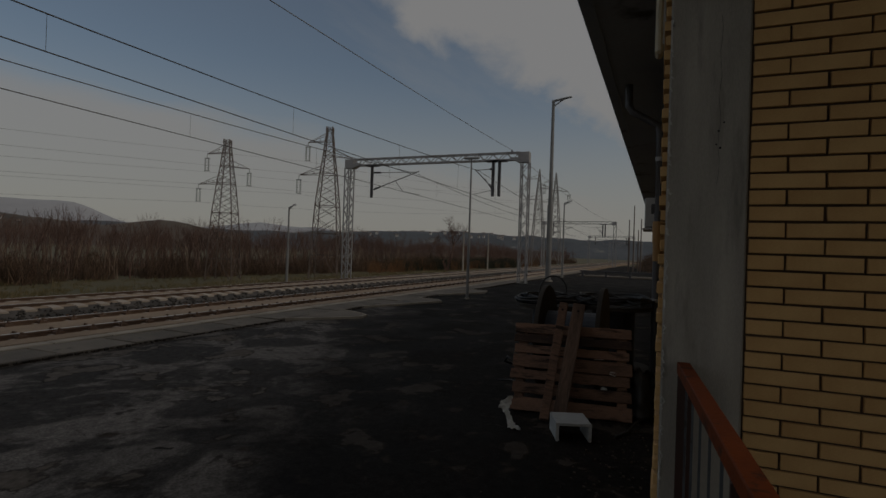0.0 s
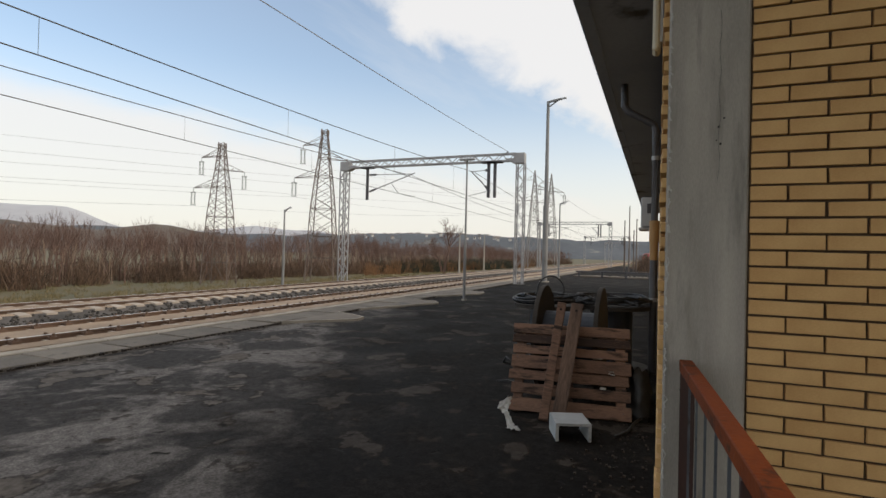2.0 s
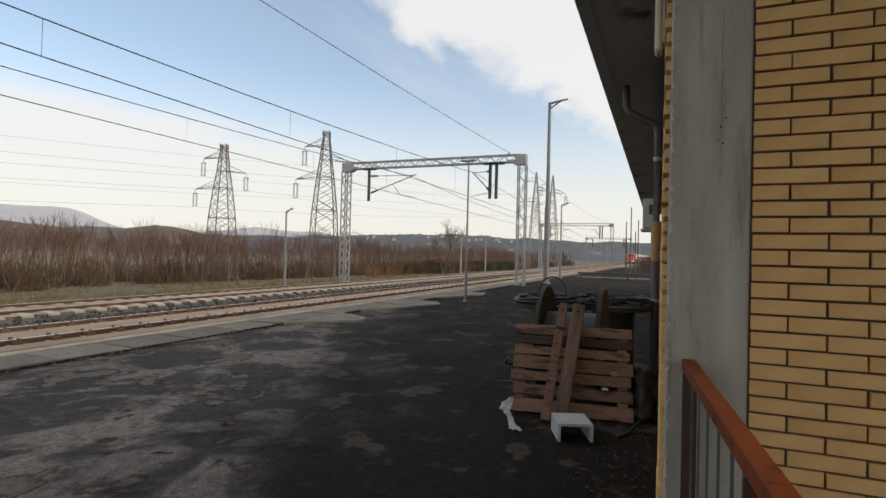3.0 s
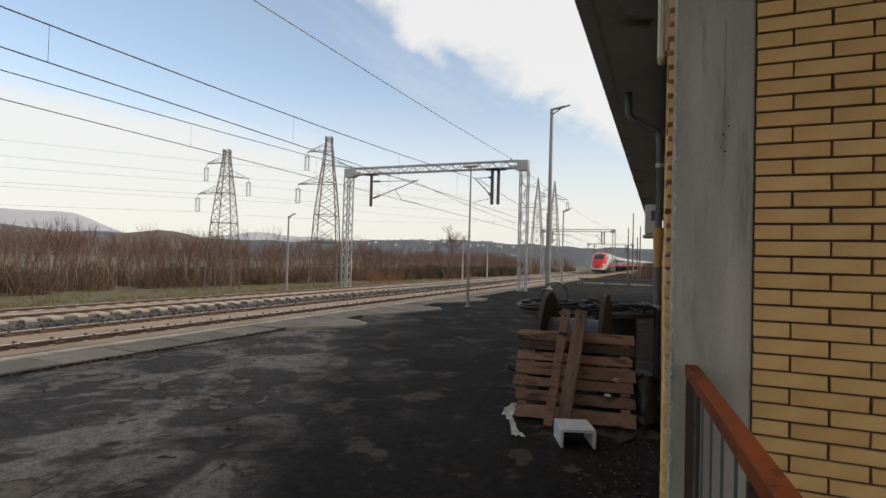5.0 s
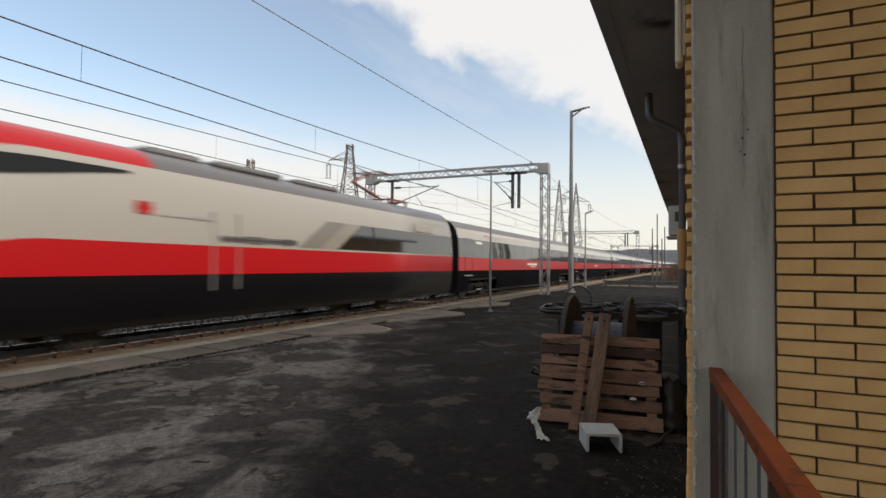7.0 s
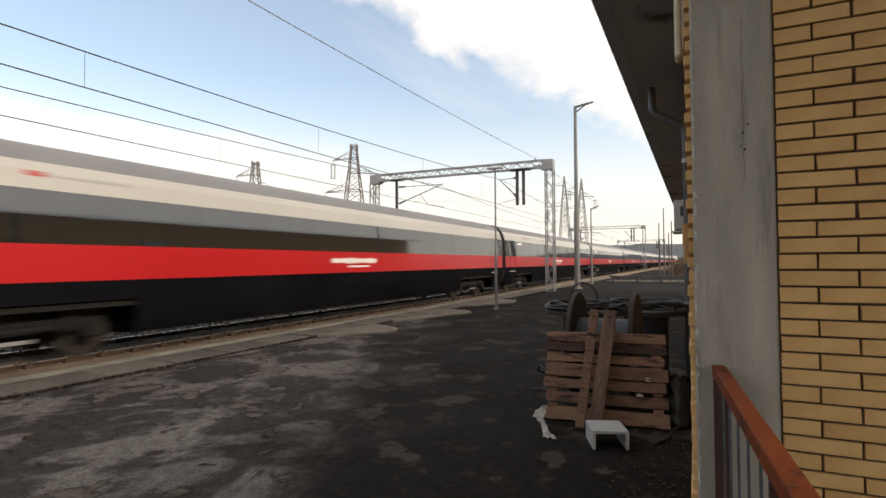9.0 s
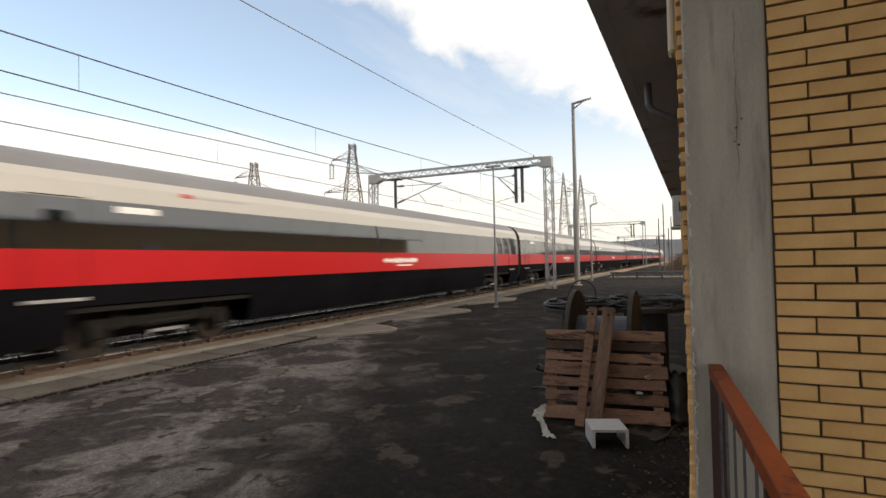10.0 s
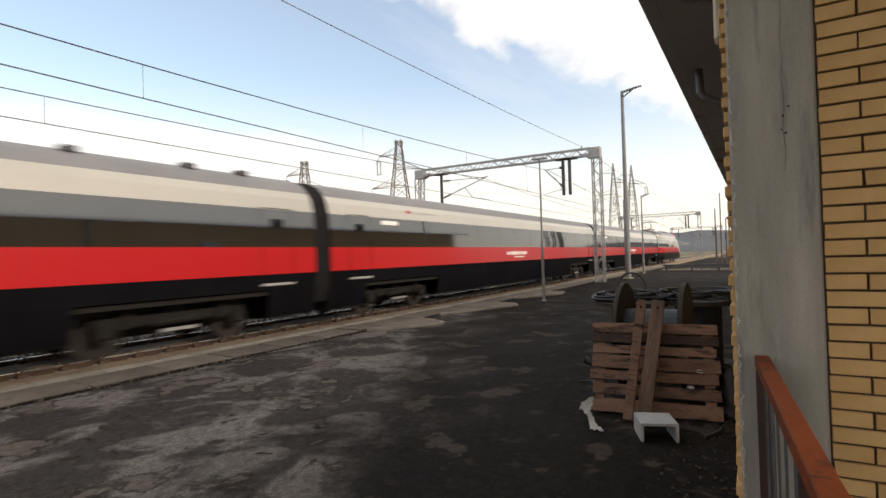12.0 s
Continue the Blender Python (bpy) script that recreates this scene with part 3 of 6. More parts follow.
def building():
    h = thing("station_building", "yellow brick station building with concrete pillar and flat canopy", "building")
    bm = BM()
    box(bm, ((PX0 + PX1) / 2, BW + 0.2, EAVE / 2), (PX1 - PX0, 0.40, EAVE), bevel=0.008)
    part("pillar", bm, M["concrete"], h, "board marked grey concrete pillar")
    # formwork seams and a chipped arris on the pillar
    bm = BM()
    for x, z0, z1 in ((0.17, 2.05, 2.75),):
        pts = [(x + 0.004 * math.sin(k * 1.7 + x * 30), BW - 0.0015, z0 + (z1 - z0) * k / 14) for k in range(15)]
        tube(bm, pts, 0.0009, 4)
    part("seam", bm, M["seam"], h)
    # blow holes: small black plugs paint the shade inside them
    for x, z in ((0.168, 2.27), (0.175, 2.20), (0.187, 2.305), (0.16, 2.215), (0.045, 1.18)):
        bm = BM()
        rod(bm, (x, BW - 0.0012, z), (x, BW + 0.01, z), random.uniform(0.002, 0.005), n=8)
        part("blow_hole", bm, M["rubber"], h)
    # spalled arris and lime runs down the free edge
    rnd = random.Random(3)
    for k in range(26):
        z = 0.25 + k * 0.1 + rnd.uniform(-0.03, 0.03)
        bm = BM()
        l = rnd.uniform(0.02, 0.07)
        pts = [(PX0 + 0.004 + rnd.uniform(0, 0.006) + 0.012 * (i % 2) * rnd.random(), BW - 0.0015, z - l * i / 3) for i in range(4)]
        tube(bm, pts, rnd.uniform(0.0025, 0.0055), 5)
        part("lime_run", bm, M["lime"], h)
    bm = BM()
    box(bm, (PX1 + 1.35, BW + 0.165, EAVE / 2), (2.7, 0.30, EAVE))
    wall = part("end_wall", bm, M["mortar"], h, "recessed dark mortar behind yellow bricks")
    bm = BM()
    box(bm, (0.165, (BW + 0.4 + ROOF_END - 1) / 2, EAVE / 2), (0.30, ROOF_END - 1.4 - BW, EAVE))
    side = part("side_wall", bm, M["mortar"], h)
    bm = BM()
    box(bm, (1.5, ROOF_END - 1 + 0.15, EAVE / 2), (3.0, 0.3, EAVE))
    part("rear_wall", bm, M["concrete"], h)
    bm = BM()
    box(bm, (4.75, (BW + ROOF_END) / 2 - 0.4, EAVE / 2), (0.3, ROOF_END - BW - 0.8, EAVE))
    box(bm, (3.8, BW + 0.165, EAVE / 2), (1.6, 0.28, EAVE))
    box(bm, (3.82, ROOF_END - 0.85, EAVE / 2), (1.56, 0.28, EAVE))
    part("back_wall", bm, M["concrete"], h)
    bm = BM()
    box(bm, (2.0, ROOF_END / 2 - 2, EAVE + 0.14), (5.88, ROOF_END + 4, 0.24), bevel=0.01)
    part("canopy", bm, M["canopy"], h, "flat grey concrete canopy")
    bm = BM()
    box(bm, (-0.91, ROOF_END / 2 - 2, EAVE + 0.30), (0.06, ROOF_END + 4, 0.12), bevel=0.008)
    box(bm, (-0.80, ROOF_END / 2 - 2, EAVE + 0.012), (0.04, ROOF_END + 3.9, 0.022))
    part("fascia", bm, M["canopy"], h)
    # bricks of the wall beside the pillar, each with worn arrises
    kinds = []
    rnd = random.Random(11)
    for k in range(5):
        bm = BM()
        box(bm, (0, 0, 0), (BRICK - rnd.uniform(0.009, 0.012), 0.1, COURSE - rnd.uniform(0.0085, 0.0105)))
        bmesh.ops.bevel(bm, geom=[e for e in bm.edges if all(v.co.y < 0 for v in e.verts)], offset=rnd.uniform(0.0015, 0.003), segments=1, affect="EDGES")
        for v in bm.verts:
            if v.co.y < 0:
                v.co.x += rnd.uniform(-0.0012, 0.0012); v.co.z += rnd.uniform(-0.001, 0.001)
        me = bpy.data.meshes.new("brick")
        bm.to_mesh(me); bm.free()
        me.materials.append(M["brick"])
        kinds.append(me)
    bm = BM()
    box(bm, (0, 0, 0), (BRICK / 2 - 0.006, 0.1, COURSE - 0.009), bevel=0.002)
    halfbrick = bpy.data.meshes.new("brick")
    bm.to_mesh(halfbrick); bm.free()
    halfbrick.materials.append(M["brick"])
    corner = []
    for l in (BRICK, BRICK / 2):
        bm = BM()
        box(bm, (0, 0, 0), (l - 0.006, 0.1, COURSE - 0.021), bevel=0.003)
        me = bpy.data.meshes.new("brick")
        bm.to_mesh(me); bm.free()
        me.materials.append(M["brick"])
        corner.append(me)
    corner_brick, corner_half = corner
    far = []
    for r in range(66):
        z = BRICK_Z + (r + 0.5) * COURSE
        x = PX1 + 0.003
        odd = (r + 1) % 2
        c = 0
        while x < PX1 + 2.7:
            w = BRICK / 2 if (odd and c == 0) else BRICK
            dx, dy = rnd.uniform(-0.0015, 0.0015), rnd.uniform(-0.0025, 0.001)
            if 10 <= r < 48 and c < 5:
                me = halfbrick if w < BRICK else rnd.choice(kinds)
                shared("brick", me, wall, pose(x + w / 2 + dx, BW + 0.05 + dy, z, rnd.uniform(-0.3, 0.3), rnd.uniform(-0.25, 0.25), rnd.uniform(-0.2, 0.2)))
            else:
                far.append(((x + w / 2, BW + 0.05, z), (w - 0.011, 0.1, COURSE - 0.010)))
            x += w
            c += 1
    tagged(boxes("brickwork", far, M["brick_far"], wall), kind="stuff")
    # brick facing of the long side; the ends by the pillar stand proud of it
    far = []
    for r in range(66):
        z = BRICK_Z + (r + 0.5) * COURSE
        y = BW + 0.10 + (BRICK / 2 if r % 2 else 0)
        if r % 2:
            shared("brick", corner_half, side, pose(PX0 + 0.030, BW + 0.10 + BRICK / 4, z, 0, 0, 90))
        else:
            shared("brick", corner_brick, side, pose(PX0 + 0.022 + 0.008 * rnd.random(), BW + 0.10 + BRICK / 2, z, 0, 0, 90))
            y += BRICK
        while y < ROOF_END - 1.1:
            far.append(((PX0 + 0.030, y + BRICK / 2, z), (0.10, BRICK - 0.011, COURSE - 0.010)))
            y += BRICK
    tagged(boxes("brickwork", far, M["brick_far"], side), kind="stuff")


BRICK_Z = 0.012
M["lime"] = surface("lime run", (0.36, 0.35, 0.33), (0.5, 0.49, 0.46), 0.9, big=20, fine=90, bump=0.2)
M["seam"] = surface("formwork seam", (0.12, 0.12, 0.115), (0.17, 0.17, 0.165), 0.9, big=4, fine=30, bump=0)
building()
M["pvc_grey"] = surface("grey plastic pipe", (0.05, 0.05, 0.057), (0.085, 0.085, 0.095), 0.5, big=3, fine=30, bump=0.03)
M["pvc_orange"] = surface("faded orange pipe", (0.30, 0.165, 0.06), (0.38, 0.22, 0.085), 0.6, big=4, fine=30, bump=0.05, mark=(0.25, 0.15, 0.07), mark_scale=5)
M["beige"] = surface("yellowed plastic casing", (0.42, 0.38, 0.27), (0.52, 0.48, 0.36), 0.55, big=3, fine=40, bump=0.03)
M["cabinet"] = surface("light grey cabinet", (0.34, 0.36, 0.38), (0.42, 0.44, 0.46), 0.5, big=3, fine=30, bump=0.02)


def fittings():
    d = thing("downpipe", "dark grey downpipe with a faded orange sleeve on brick", "downpipe", at=(-0.119, 8.6, 0))
    bm = BM()
    rod(bm, (0, 0, 0.0), (0, 0, 1.70), 0.055, n=16)
    part("lower_pipe", bm, M["pvc_grey"], d)
    bm = BM()
    rod(bm, (0, 0, 1.70), (0, 0, 2.2), 0.058, 0.066, n=16)
    rod(bm, (0, 0, 1.98), (0, 0, 2.3), 0.072, n=16)
    part("sleeve", bm, M["pvc_orange"], d, "faded orange plastic sleeve")
    bm = BM()
    tube(bm, [(0, 0, 2.25), (0, 0, 3.66), (-0.03, 0, 3.76), (-0.2, 0, 3.87), (-0.40, 0, 3.99), (-0.46, 0, 4.08), (-0.47, 0, 4.42)], 0.055, 12)
    part("upper_pipe", bm, M["pvc_grey"], d)
    for z in (3.25, 1.1):
        bm = BM()
        rod(bm, (0, 0, z - 0.03), (0, 0, z + 0.03), 0.062, n=16)
        box(bm, (0.03, 0, z), (0.08, 0.03, 0.04))
        part("clamp", bm, M["galv"], d, "metal pipe clamp")
    c = thing("cable_casing", "yellowed plastic casing fixed high on the wall", "lamp casing", at=(-0.084, 3.3, 2.92))
    bm = BM()
    box(bm, (0, 0, 0.55), (0.045, 0.12, 1.1), bevel=0.015)
    part("cover", bm, M["beige"], c)
    bm = BM()
    box(bm, (0.022, 0, 0.55), (0.02, 0.1, 1.0))
    part("back_plate", bm, M["cabinet"], c)
    k = thing("wall_cabinet", "light grey electrical cabinet on the station wall", "cabinet", at=(-0.255, 12.9, 2.42))
    bm = BM()
    box(bm, (0, 0, 0.34), (0.36, 0.7, 0.66), bevel=0.02)
    part("case", bm, M["cabinet"], k)
    bm = BM()
    box(bm, (0.03, -0.356, 0.42), (0.16, 0.012, 0.22), bevel=0.004)
    part("hatch", bm, M["steel_dark"], k)
    for z in (0.1, 0.55):
        bm = BM()
        box(bm, (0.2, 0, z), (0.08, 0.5, 0.04))
        part("bracket", bm, M["galv"], k)
    bm = BM()
    box(bm, (0, 0, -0.03), (0.44, 0.76, 0.05), bevel=0.01)
    part("base_tray", bm, M["galv"], k)


fittings()


def railing():
    r = thing("railing", "rust red painted steel railing with a square handrail", "railing")
    a, b = Vector((0.063, 2.405, 1.285)), Vector((0.225, 0.20, 1.285))
    bm = BM()
    bar(bm, a, b, 0.05, 0.048)
    bmesh.ops.bevel(bm, geom=bm.edges[:], offset=0.003, segments=1, affect="EDGES")
    part("handrail", bm, M["rail_paint"], r, "rust red square handrail with chipped paint")
    d = (b - a)
    for k, f in enumerate((0.012, 0.5, 0.98)):
        p = a + d * f
        bm = BM()
        box(bm, (p.x + 0.004, p.y, 0.63), (0.055, 0.045, 1.26), rot=(0, 0, -4), bevel=0.003)
        part("post", bm, M["rail_dark"], r, "dark brown square post")
    bm = BM()
    p, q = a + Vector((0, 0, -1.13)), b + Vector((0, 0, -1.13))
    bar(bm, p, q, 0.03, 0.03)
    part("bottom_rail", bm, M["rail_dark"], r)
    for k in range(11):
        f = 0.055 + k * 0.085
        p = a + d * f
        bm = BM()
        box(bm, (p.x, p.y, 0.69), (0.008, 0.035, 1.12), rot=(0, 0, -4))
        part("baluster", bm, M["rail_grey"], r, "flat grey steel bar")


M["rail_grey"] = surface("grey blue paint", (0.03, 0.036, 0.045), (0.10, 0.115, 0.13), 0.5, 0.2, big=5, fine=50, bump=0.08, mark=(0.03, 0.03, 0.03), mark_scale=9)
railing()

# ---------- train ----------
SPEED, NOSE_7 = 49.38, -0.55        # metres a second; where the tip stands at 7 s
COACH, LOCO = 26.1, 21.65
TRAIN = []
M["train_white"] = surface("pale grey train paint", (0.37, 0.36, 0.335), (0.43, 0.42, 0.39), 0.34, 0, big=0.3, fine=8, bump=0, coat=0.5, spread=0.05)
M["train_red"] = surface("red train paint", (0.43, 0.009, 0.014), (0.49, 0.012, 0.019), 0.30, 0, big=0.3, fine=8, bump=0, coat=0.5, spread=0.05)
M["train_roof"] = surface("grey train roof", (0.13, 0.13, 0.14), (0.19, 0.19, 0.20), 0.55, 0, big=0.5, fine=10, bump=0.02)
M["train_skirt"] = surface("charcoal skirt paint", (0.0035, 0.0035, 0.0048), (0.009, 0.009, 0.0115), 0.75, 0, big=0.6, fine=10, bump=0.02, spec=0.02, mark=(0.016, 0.014, 0.013), mark_scale=1.3, mark_at=(0.6, 0.75))
M["train_glass"] = surface("tinted train glass", (0.008, 0.010, 0.011), (0.014, 0.016, 0.017), 0.06, 0, big=1, fine=8, bump=0, spread=0.02)
M["train_band"] = surface("black window band", (0.007, 0.008, 0.009), (0.012, 0.013, 0.014), 0.07, 0, big=1, fine=8, bump=0, spread=0.03)
for _m in ("train_glass", "train_band"):
    M[_m].node_tree.nodes["Principled BSDF"].inputs["IOR"].default_value = 2.2     # metal-coated panes
M["cab_glass"] = surface("dark cab glass", (0.006, 0.008, 0.008), (0.010, 0.013, 0.013), 0.1, big=1, fine=8, bump=0, spread=0.02, spec=0.25)
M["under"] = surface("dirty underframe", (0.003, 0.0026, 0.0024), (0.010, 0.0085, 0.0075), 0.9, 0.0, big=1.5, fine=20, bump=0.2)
M["wheel"] = surface("wheel steel", (0.020, 0.016, 0.014), (0.05, 0.042, 0.037), 0.7, 0.2, big=3, fine=30, bump=0.05)
M["logo"] = surface("white lettering", (0.75, 0.75, 0.74), (0.82, 0.82, 0.81), 0.4, big=2, fine=20, bump=0)
M["logo_grey"] = surface("grey lettering", (0.35, 0.35, 0.36), (0.42, 0.42, 0.43), 0.4, big=2, fine=20, bump=0)
M["logo_green"] = surface("green bar", (0.03, 0.20, 0.07), (0.04, 0.24, 0.09), 0.4, big=2, fine=20, bump=0)
M["stripe_pale"] = surface("beige stripe paint", (0.27, 0.255, 0.225), (0.32, 0.305, 0.27), 0.35, big=0.5, fine=9, bump=0)
M["stripe_grey"] = surface("grey stripe paint", (0.19, 0.185, 0.17), (0.23, 0.225, 0.205), 0.35, big=0.5, fine=9, bump=0)
M["panto"] = surface("red oxide pantograph", (0.14, 0.05, 0.04), (0.22, 0.09, 0.07), 0.6, 0.2, big=3, fine=20, bump=0)


def glow(name, colour, strength):
    m = bpy.data.materials.new(name)
    m.use_nodes = True
    bs = m.node_tree.nodes["Principled BSDF"]
    bs.inputs["Base Color"].default_value = (*colour, 1)
    bs.inputs["Emission Color"].default_value = (*colour, 1)
    bs.inputs["Emission Strength"].default_value = strength
    return m


M["headlight"] = glow("headlight", (1.0, 0.95, 0.85), 2.0)

# half section of a coach: (half width, height over the rail, what the strip above the point is)
SECTION = [(1.20, 0.34, "under"), (1.38, 0.40, "low"), (1.475, 1.00, "skirt"), (1.50, 1.35, "red"), (1.50, 1.96, "band"), (1.488, 2.40, "band"), (1.452, 2.82, "white"), (1.375, 3.12, "white"), (1.285, 3.28, "roof"), (1.09, 3.50, "roof"), (0.72, 3.66, "roof"), (0.30, 3.72, "roof"), (0.0, 3.73, "roof")]


def strip(bm, pts, y0, y1, cuts=1):
    for s in (1, -1):
        rows = [[bm.verts.new((s * x, y0 + (y1 - y0) * k / cuts, z)) for x, z in pts] for k in range(cuts + 1)]
        for a, b in zip(rows, rows[1:]):
            for i in range(len(pts) - 1):
                q = (a[i], b[i], b[i + 1], a[i + 1])
                bm.faces.new(q if s > 0 else q[::-1])


def bogie(parent, y):
    bm = BM()
    for s in (1, -1):
        box(bm, (s * 1.02, y, 0.62), (0.16, 3.1, 0.2), bevel=0.03)
        for o in (-1.35, 1.35):
            box(bm, (s * 1.08, y + o, 0.50), (0.2, 0.34, 0.3), bevel=0.04)
            rod(bm, (s * 1.06, y + o * 0.72, 0.5), (s * 1.06, y + o * 0.72, 0.95), 0.12, n=10)
        rod(bm, (s * 1.12, y - 0.55, 0.55), (s * 1.12, y + 0.55, 0.58), 0.07, n=8)
        box(bm, (s * 1.0, y, 0.82), (0.22, 0.5, 0.25), bevel=0.04)
    box(bm, (0, y, 0.7), (1.9, 0.6, 0.25))
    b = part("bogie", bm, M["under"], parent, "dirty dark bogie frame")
    for o in (-1.35, 1.35):
        bm = BM()
        for s in (1, -1):
            rod(bm, (s * 0.68, y + o, 0.445), (s * 0.82, y + o, 0.445), 0.445, n=24)
        rod(bm, (-0.7, y + o, 0.445), (0.7, y + o, 0.445), 0.08, n=10)
        part("wheelset", bm, M["wheel"], b, "worn steel wheels", smooth=False)
    for s in (1, -1):
        bm = BM()
        box(bm, (s * 1.17, y, 0.40), (0.03, 0.75, 0.06))
        part("brake_cover", bm, M["galv"], b, "pale metal cover")


def bars_text(parent, y, z, w, h, mat, n, x=1.505, tilt=0.0, seed=1):
    """Lettering too blurred to read, as a row of bars on both sides."""
    rnd = random.Random(seed)
    for s in (1, -1):
        bm = BM()
        c = w / n
        box(bm, (s * (x - 0.001), y, z), (0.003, w, h * 0.3))
        for k in range(n):
            ww = c * rnd.uniform(0.6, 0.85)
            box(bm, (s * x, y + s * (-w / 2 + (k + 0.5) * c), z), (0.006, ww, h * rnd.choice((1, 1, 0.8))))
        part("lettering", bm, mat, parent, "row of short bars")


def make_coach(variant):
    co = thing("train_coach", "white, red and charcoal high speed coach with dark window band", "train coach", "coaches of the passing train")
    half = 12.78
    groups = {}
    for i in range(len(SECTION) - 1):
        groups.setdefault(SECTION[i][2], []).append(i)
    mats = {"under": M["under"], "low": M["train_skirt"], "skirt": M["train_skirt"], "red": M["train_red"], "band": M["train_band"], "white": M["train_white"], "roof": M["train_roof"]}
    names = {"under": "belly", "low": "lower_skirt", "skirt": "skirt", "red": "red_band", "band": "window_band", "white": "upper_panel", "roof": "roof"}
    labels = {"under": "", "low": "charcoal lower skirt", "skirt": "charcoal side panel", "red": "glossy red side band", "band": "black window band", "white": "pale grey upper side", "roof": "grey curved roof"}
    for g, idx in groups.items():
        bm = BM()
        pts = [(SECTION[i][0], SECTION[i][1]) for i in idx] + [(SECTION[idx[-1] + 1][0], SECTION[idx[-1] + 1][1])]
        cy = 13.05
        if g == "under":
            pts = [(0, 0.34)] + pts
        if g in ("under", "low"):      # open over the bogies
            for a, b in ((-half, -11.35), (-7.45, 7.45), (11.35, half)):
                strip(bm, pts, cy + a, cy + b)
        else:
            strip(bm, pts, cy - half, cy + half, 4)
        part(names[g], bm, mats[g], co, labels[g], smooth=(g == "roof"))
    cy = 13.05
    # near-black boxes fill the bogie cut outs as their shade; frames stand in front
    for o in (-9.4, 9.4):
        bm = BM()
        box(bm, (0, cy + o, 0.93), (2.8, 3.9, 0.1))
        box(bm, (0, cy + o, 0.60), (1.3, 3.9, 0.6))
        part("bogie_recess", bm, M["under"], co, "near-black box as the shaded recess over the wheels")
        bogie(co, cy + o)
    # ends and gangway
    prof = [(x, z) for x, z, _ in SECTION]
    for e in (-1, 1):
        bm = BM()
        vs = [bm.verts.new((x * 0.999, cy + e * half, z)) for x, z in prof] + [bm.verts.new((-x * 0.999, cy + e * half, z)) for x, z in prof[-2::-1]]
        bm.faces.new(vs if e < 0 else vs[::-1])
        part("end_wall", bm, M["rubber"], co)
    bm = BM()
    for k in range(5):
        y = cy + half + 0.03 + 0.12 * k
        sc = 0.955 if k % 2 else 0.985
        vs = [(x * sc, max(z, 0.6) * (0.985 if k % 2 else 0.995)) for x, z in prof]
        ring = [bm.verts.new((x, y, z)) for x, z in vs] + [bm.verts.new((-x, y, z)) for x, z in vs[-2::-1]]
        if k:
            for i in range(len(ring) - 1):
                bm.faces.new((last[i], last[i + 1], ring[i + 1], ring[i]))
        last = ring
    part("gangway_bellows", bm, M["rubber"], co, "black folded rubber gangway")
    # windows: panes a hair proud of the band
    n = 11
    pitch = 1.82
    for k in range(n):
        y = cy + (k - (n - 1) / 2) * pitch
        for s in (1, -1):
            bm = BM()
            pts = [(1.502, 2.06), (1.492, 2.41), (1.462, 2.76)]
            rows = [[bm.verts.new((s * x, y + o, z)) for x, z in pts] for o in (-0.72, 0.72)]
            for i in range(2):
                q = (rows[0][i], rows[1][i], rows[1][i + 1], rows[0][i + 1])
                bm.faces.new(q if s > 0 else q[::-1])
            part("window", bm, M["train_glass"], co, "tinted flush side window")
    # doors at both ends with grab handles and steps
    for o in (-11.6, 11.6):
        for s in (1, -1):
            bm = BM()
            for a in (-0.46, 0.46):
                bar(bm, (s * 1.503, cy + o + a, 0.95), (s * 1.503, cy + o + a, 1.96), 0.014)
                bar(bm, (s * 1.503, cy + o + a, 1.96), (s * 1.452, cy + o + a, 2.84), 0.014)
            bar(bm, (s * 1.452, cy + o - 0.46, 2.84), (s * 1.452, cy + o + 0.46, 2.84), 0.014)
            d = part("door_seam", bm, M["rubber"], co)
            bm = BM()
            box(bm, (s * 1.50, cy + o, 1.12), (0.03, 0.95, 0.06), bevel=0.01)
            part("step_bar", bm, M["galv"], d, "pale metal step")
            bm = BM()
            box(bm, (s * 1.487, cy + o, 2.35), (0.012, 0.36, 0.5), rot=(0, -s * 3, 0))
            part("door_window", bm, M["train_glass"], d)
    # destination panel, roof boxes, lettering
    for s in (1, -1):
        bm = BM()
        box(bm, (s * 1.466, cy - 10.2, 2.68), (0.012, 0.8, 0.12), rot=(0, -s * 5, 0))
        part("destination_panel", bm, M["logo"], co, "bright destination panel")
    bars_text(co, cy - 0.6, 1.70, 2.3, 0.17, M["logo"], 11, seed=3)
    for s in (1, -1):
        bm = BM()
        box(bm, (s * 1.505, cy - 0.4, 1.53), (0.006, 1.1, 0.05))
        part("lettering", bm, M["logo"], co, "thin white bar")
    bars_text(co, cy - 8.2, 3.05, 1.3, 0.07, M["logo_grey"], 8, x=1.396, seed=5)
    bars_text(co, cy - 9.1, 3.05, 0.26, 0.13, M["train_red"], 2, x=1.396, seed=6)
    if variant:
        for o in (7.7, 9.9, 11.2):
            bm = BM()
            box(bm, (0.75, cy + o, 3.66), (0.3, 0.26, 0.14), bevel=0.03)
            part("roof_box", bm, M["steel_dark"], co)
    return co


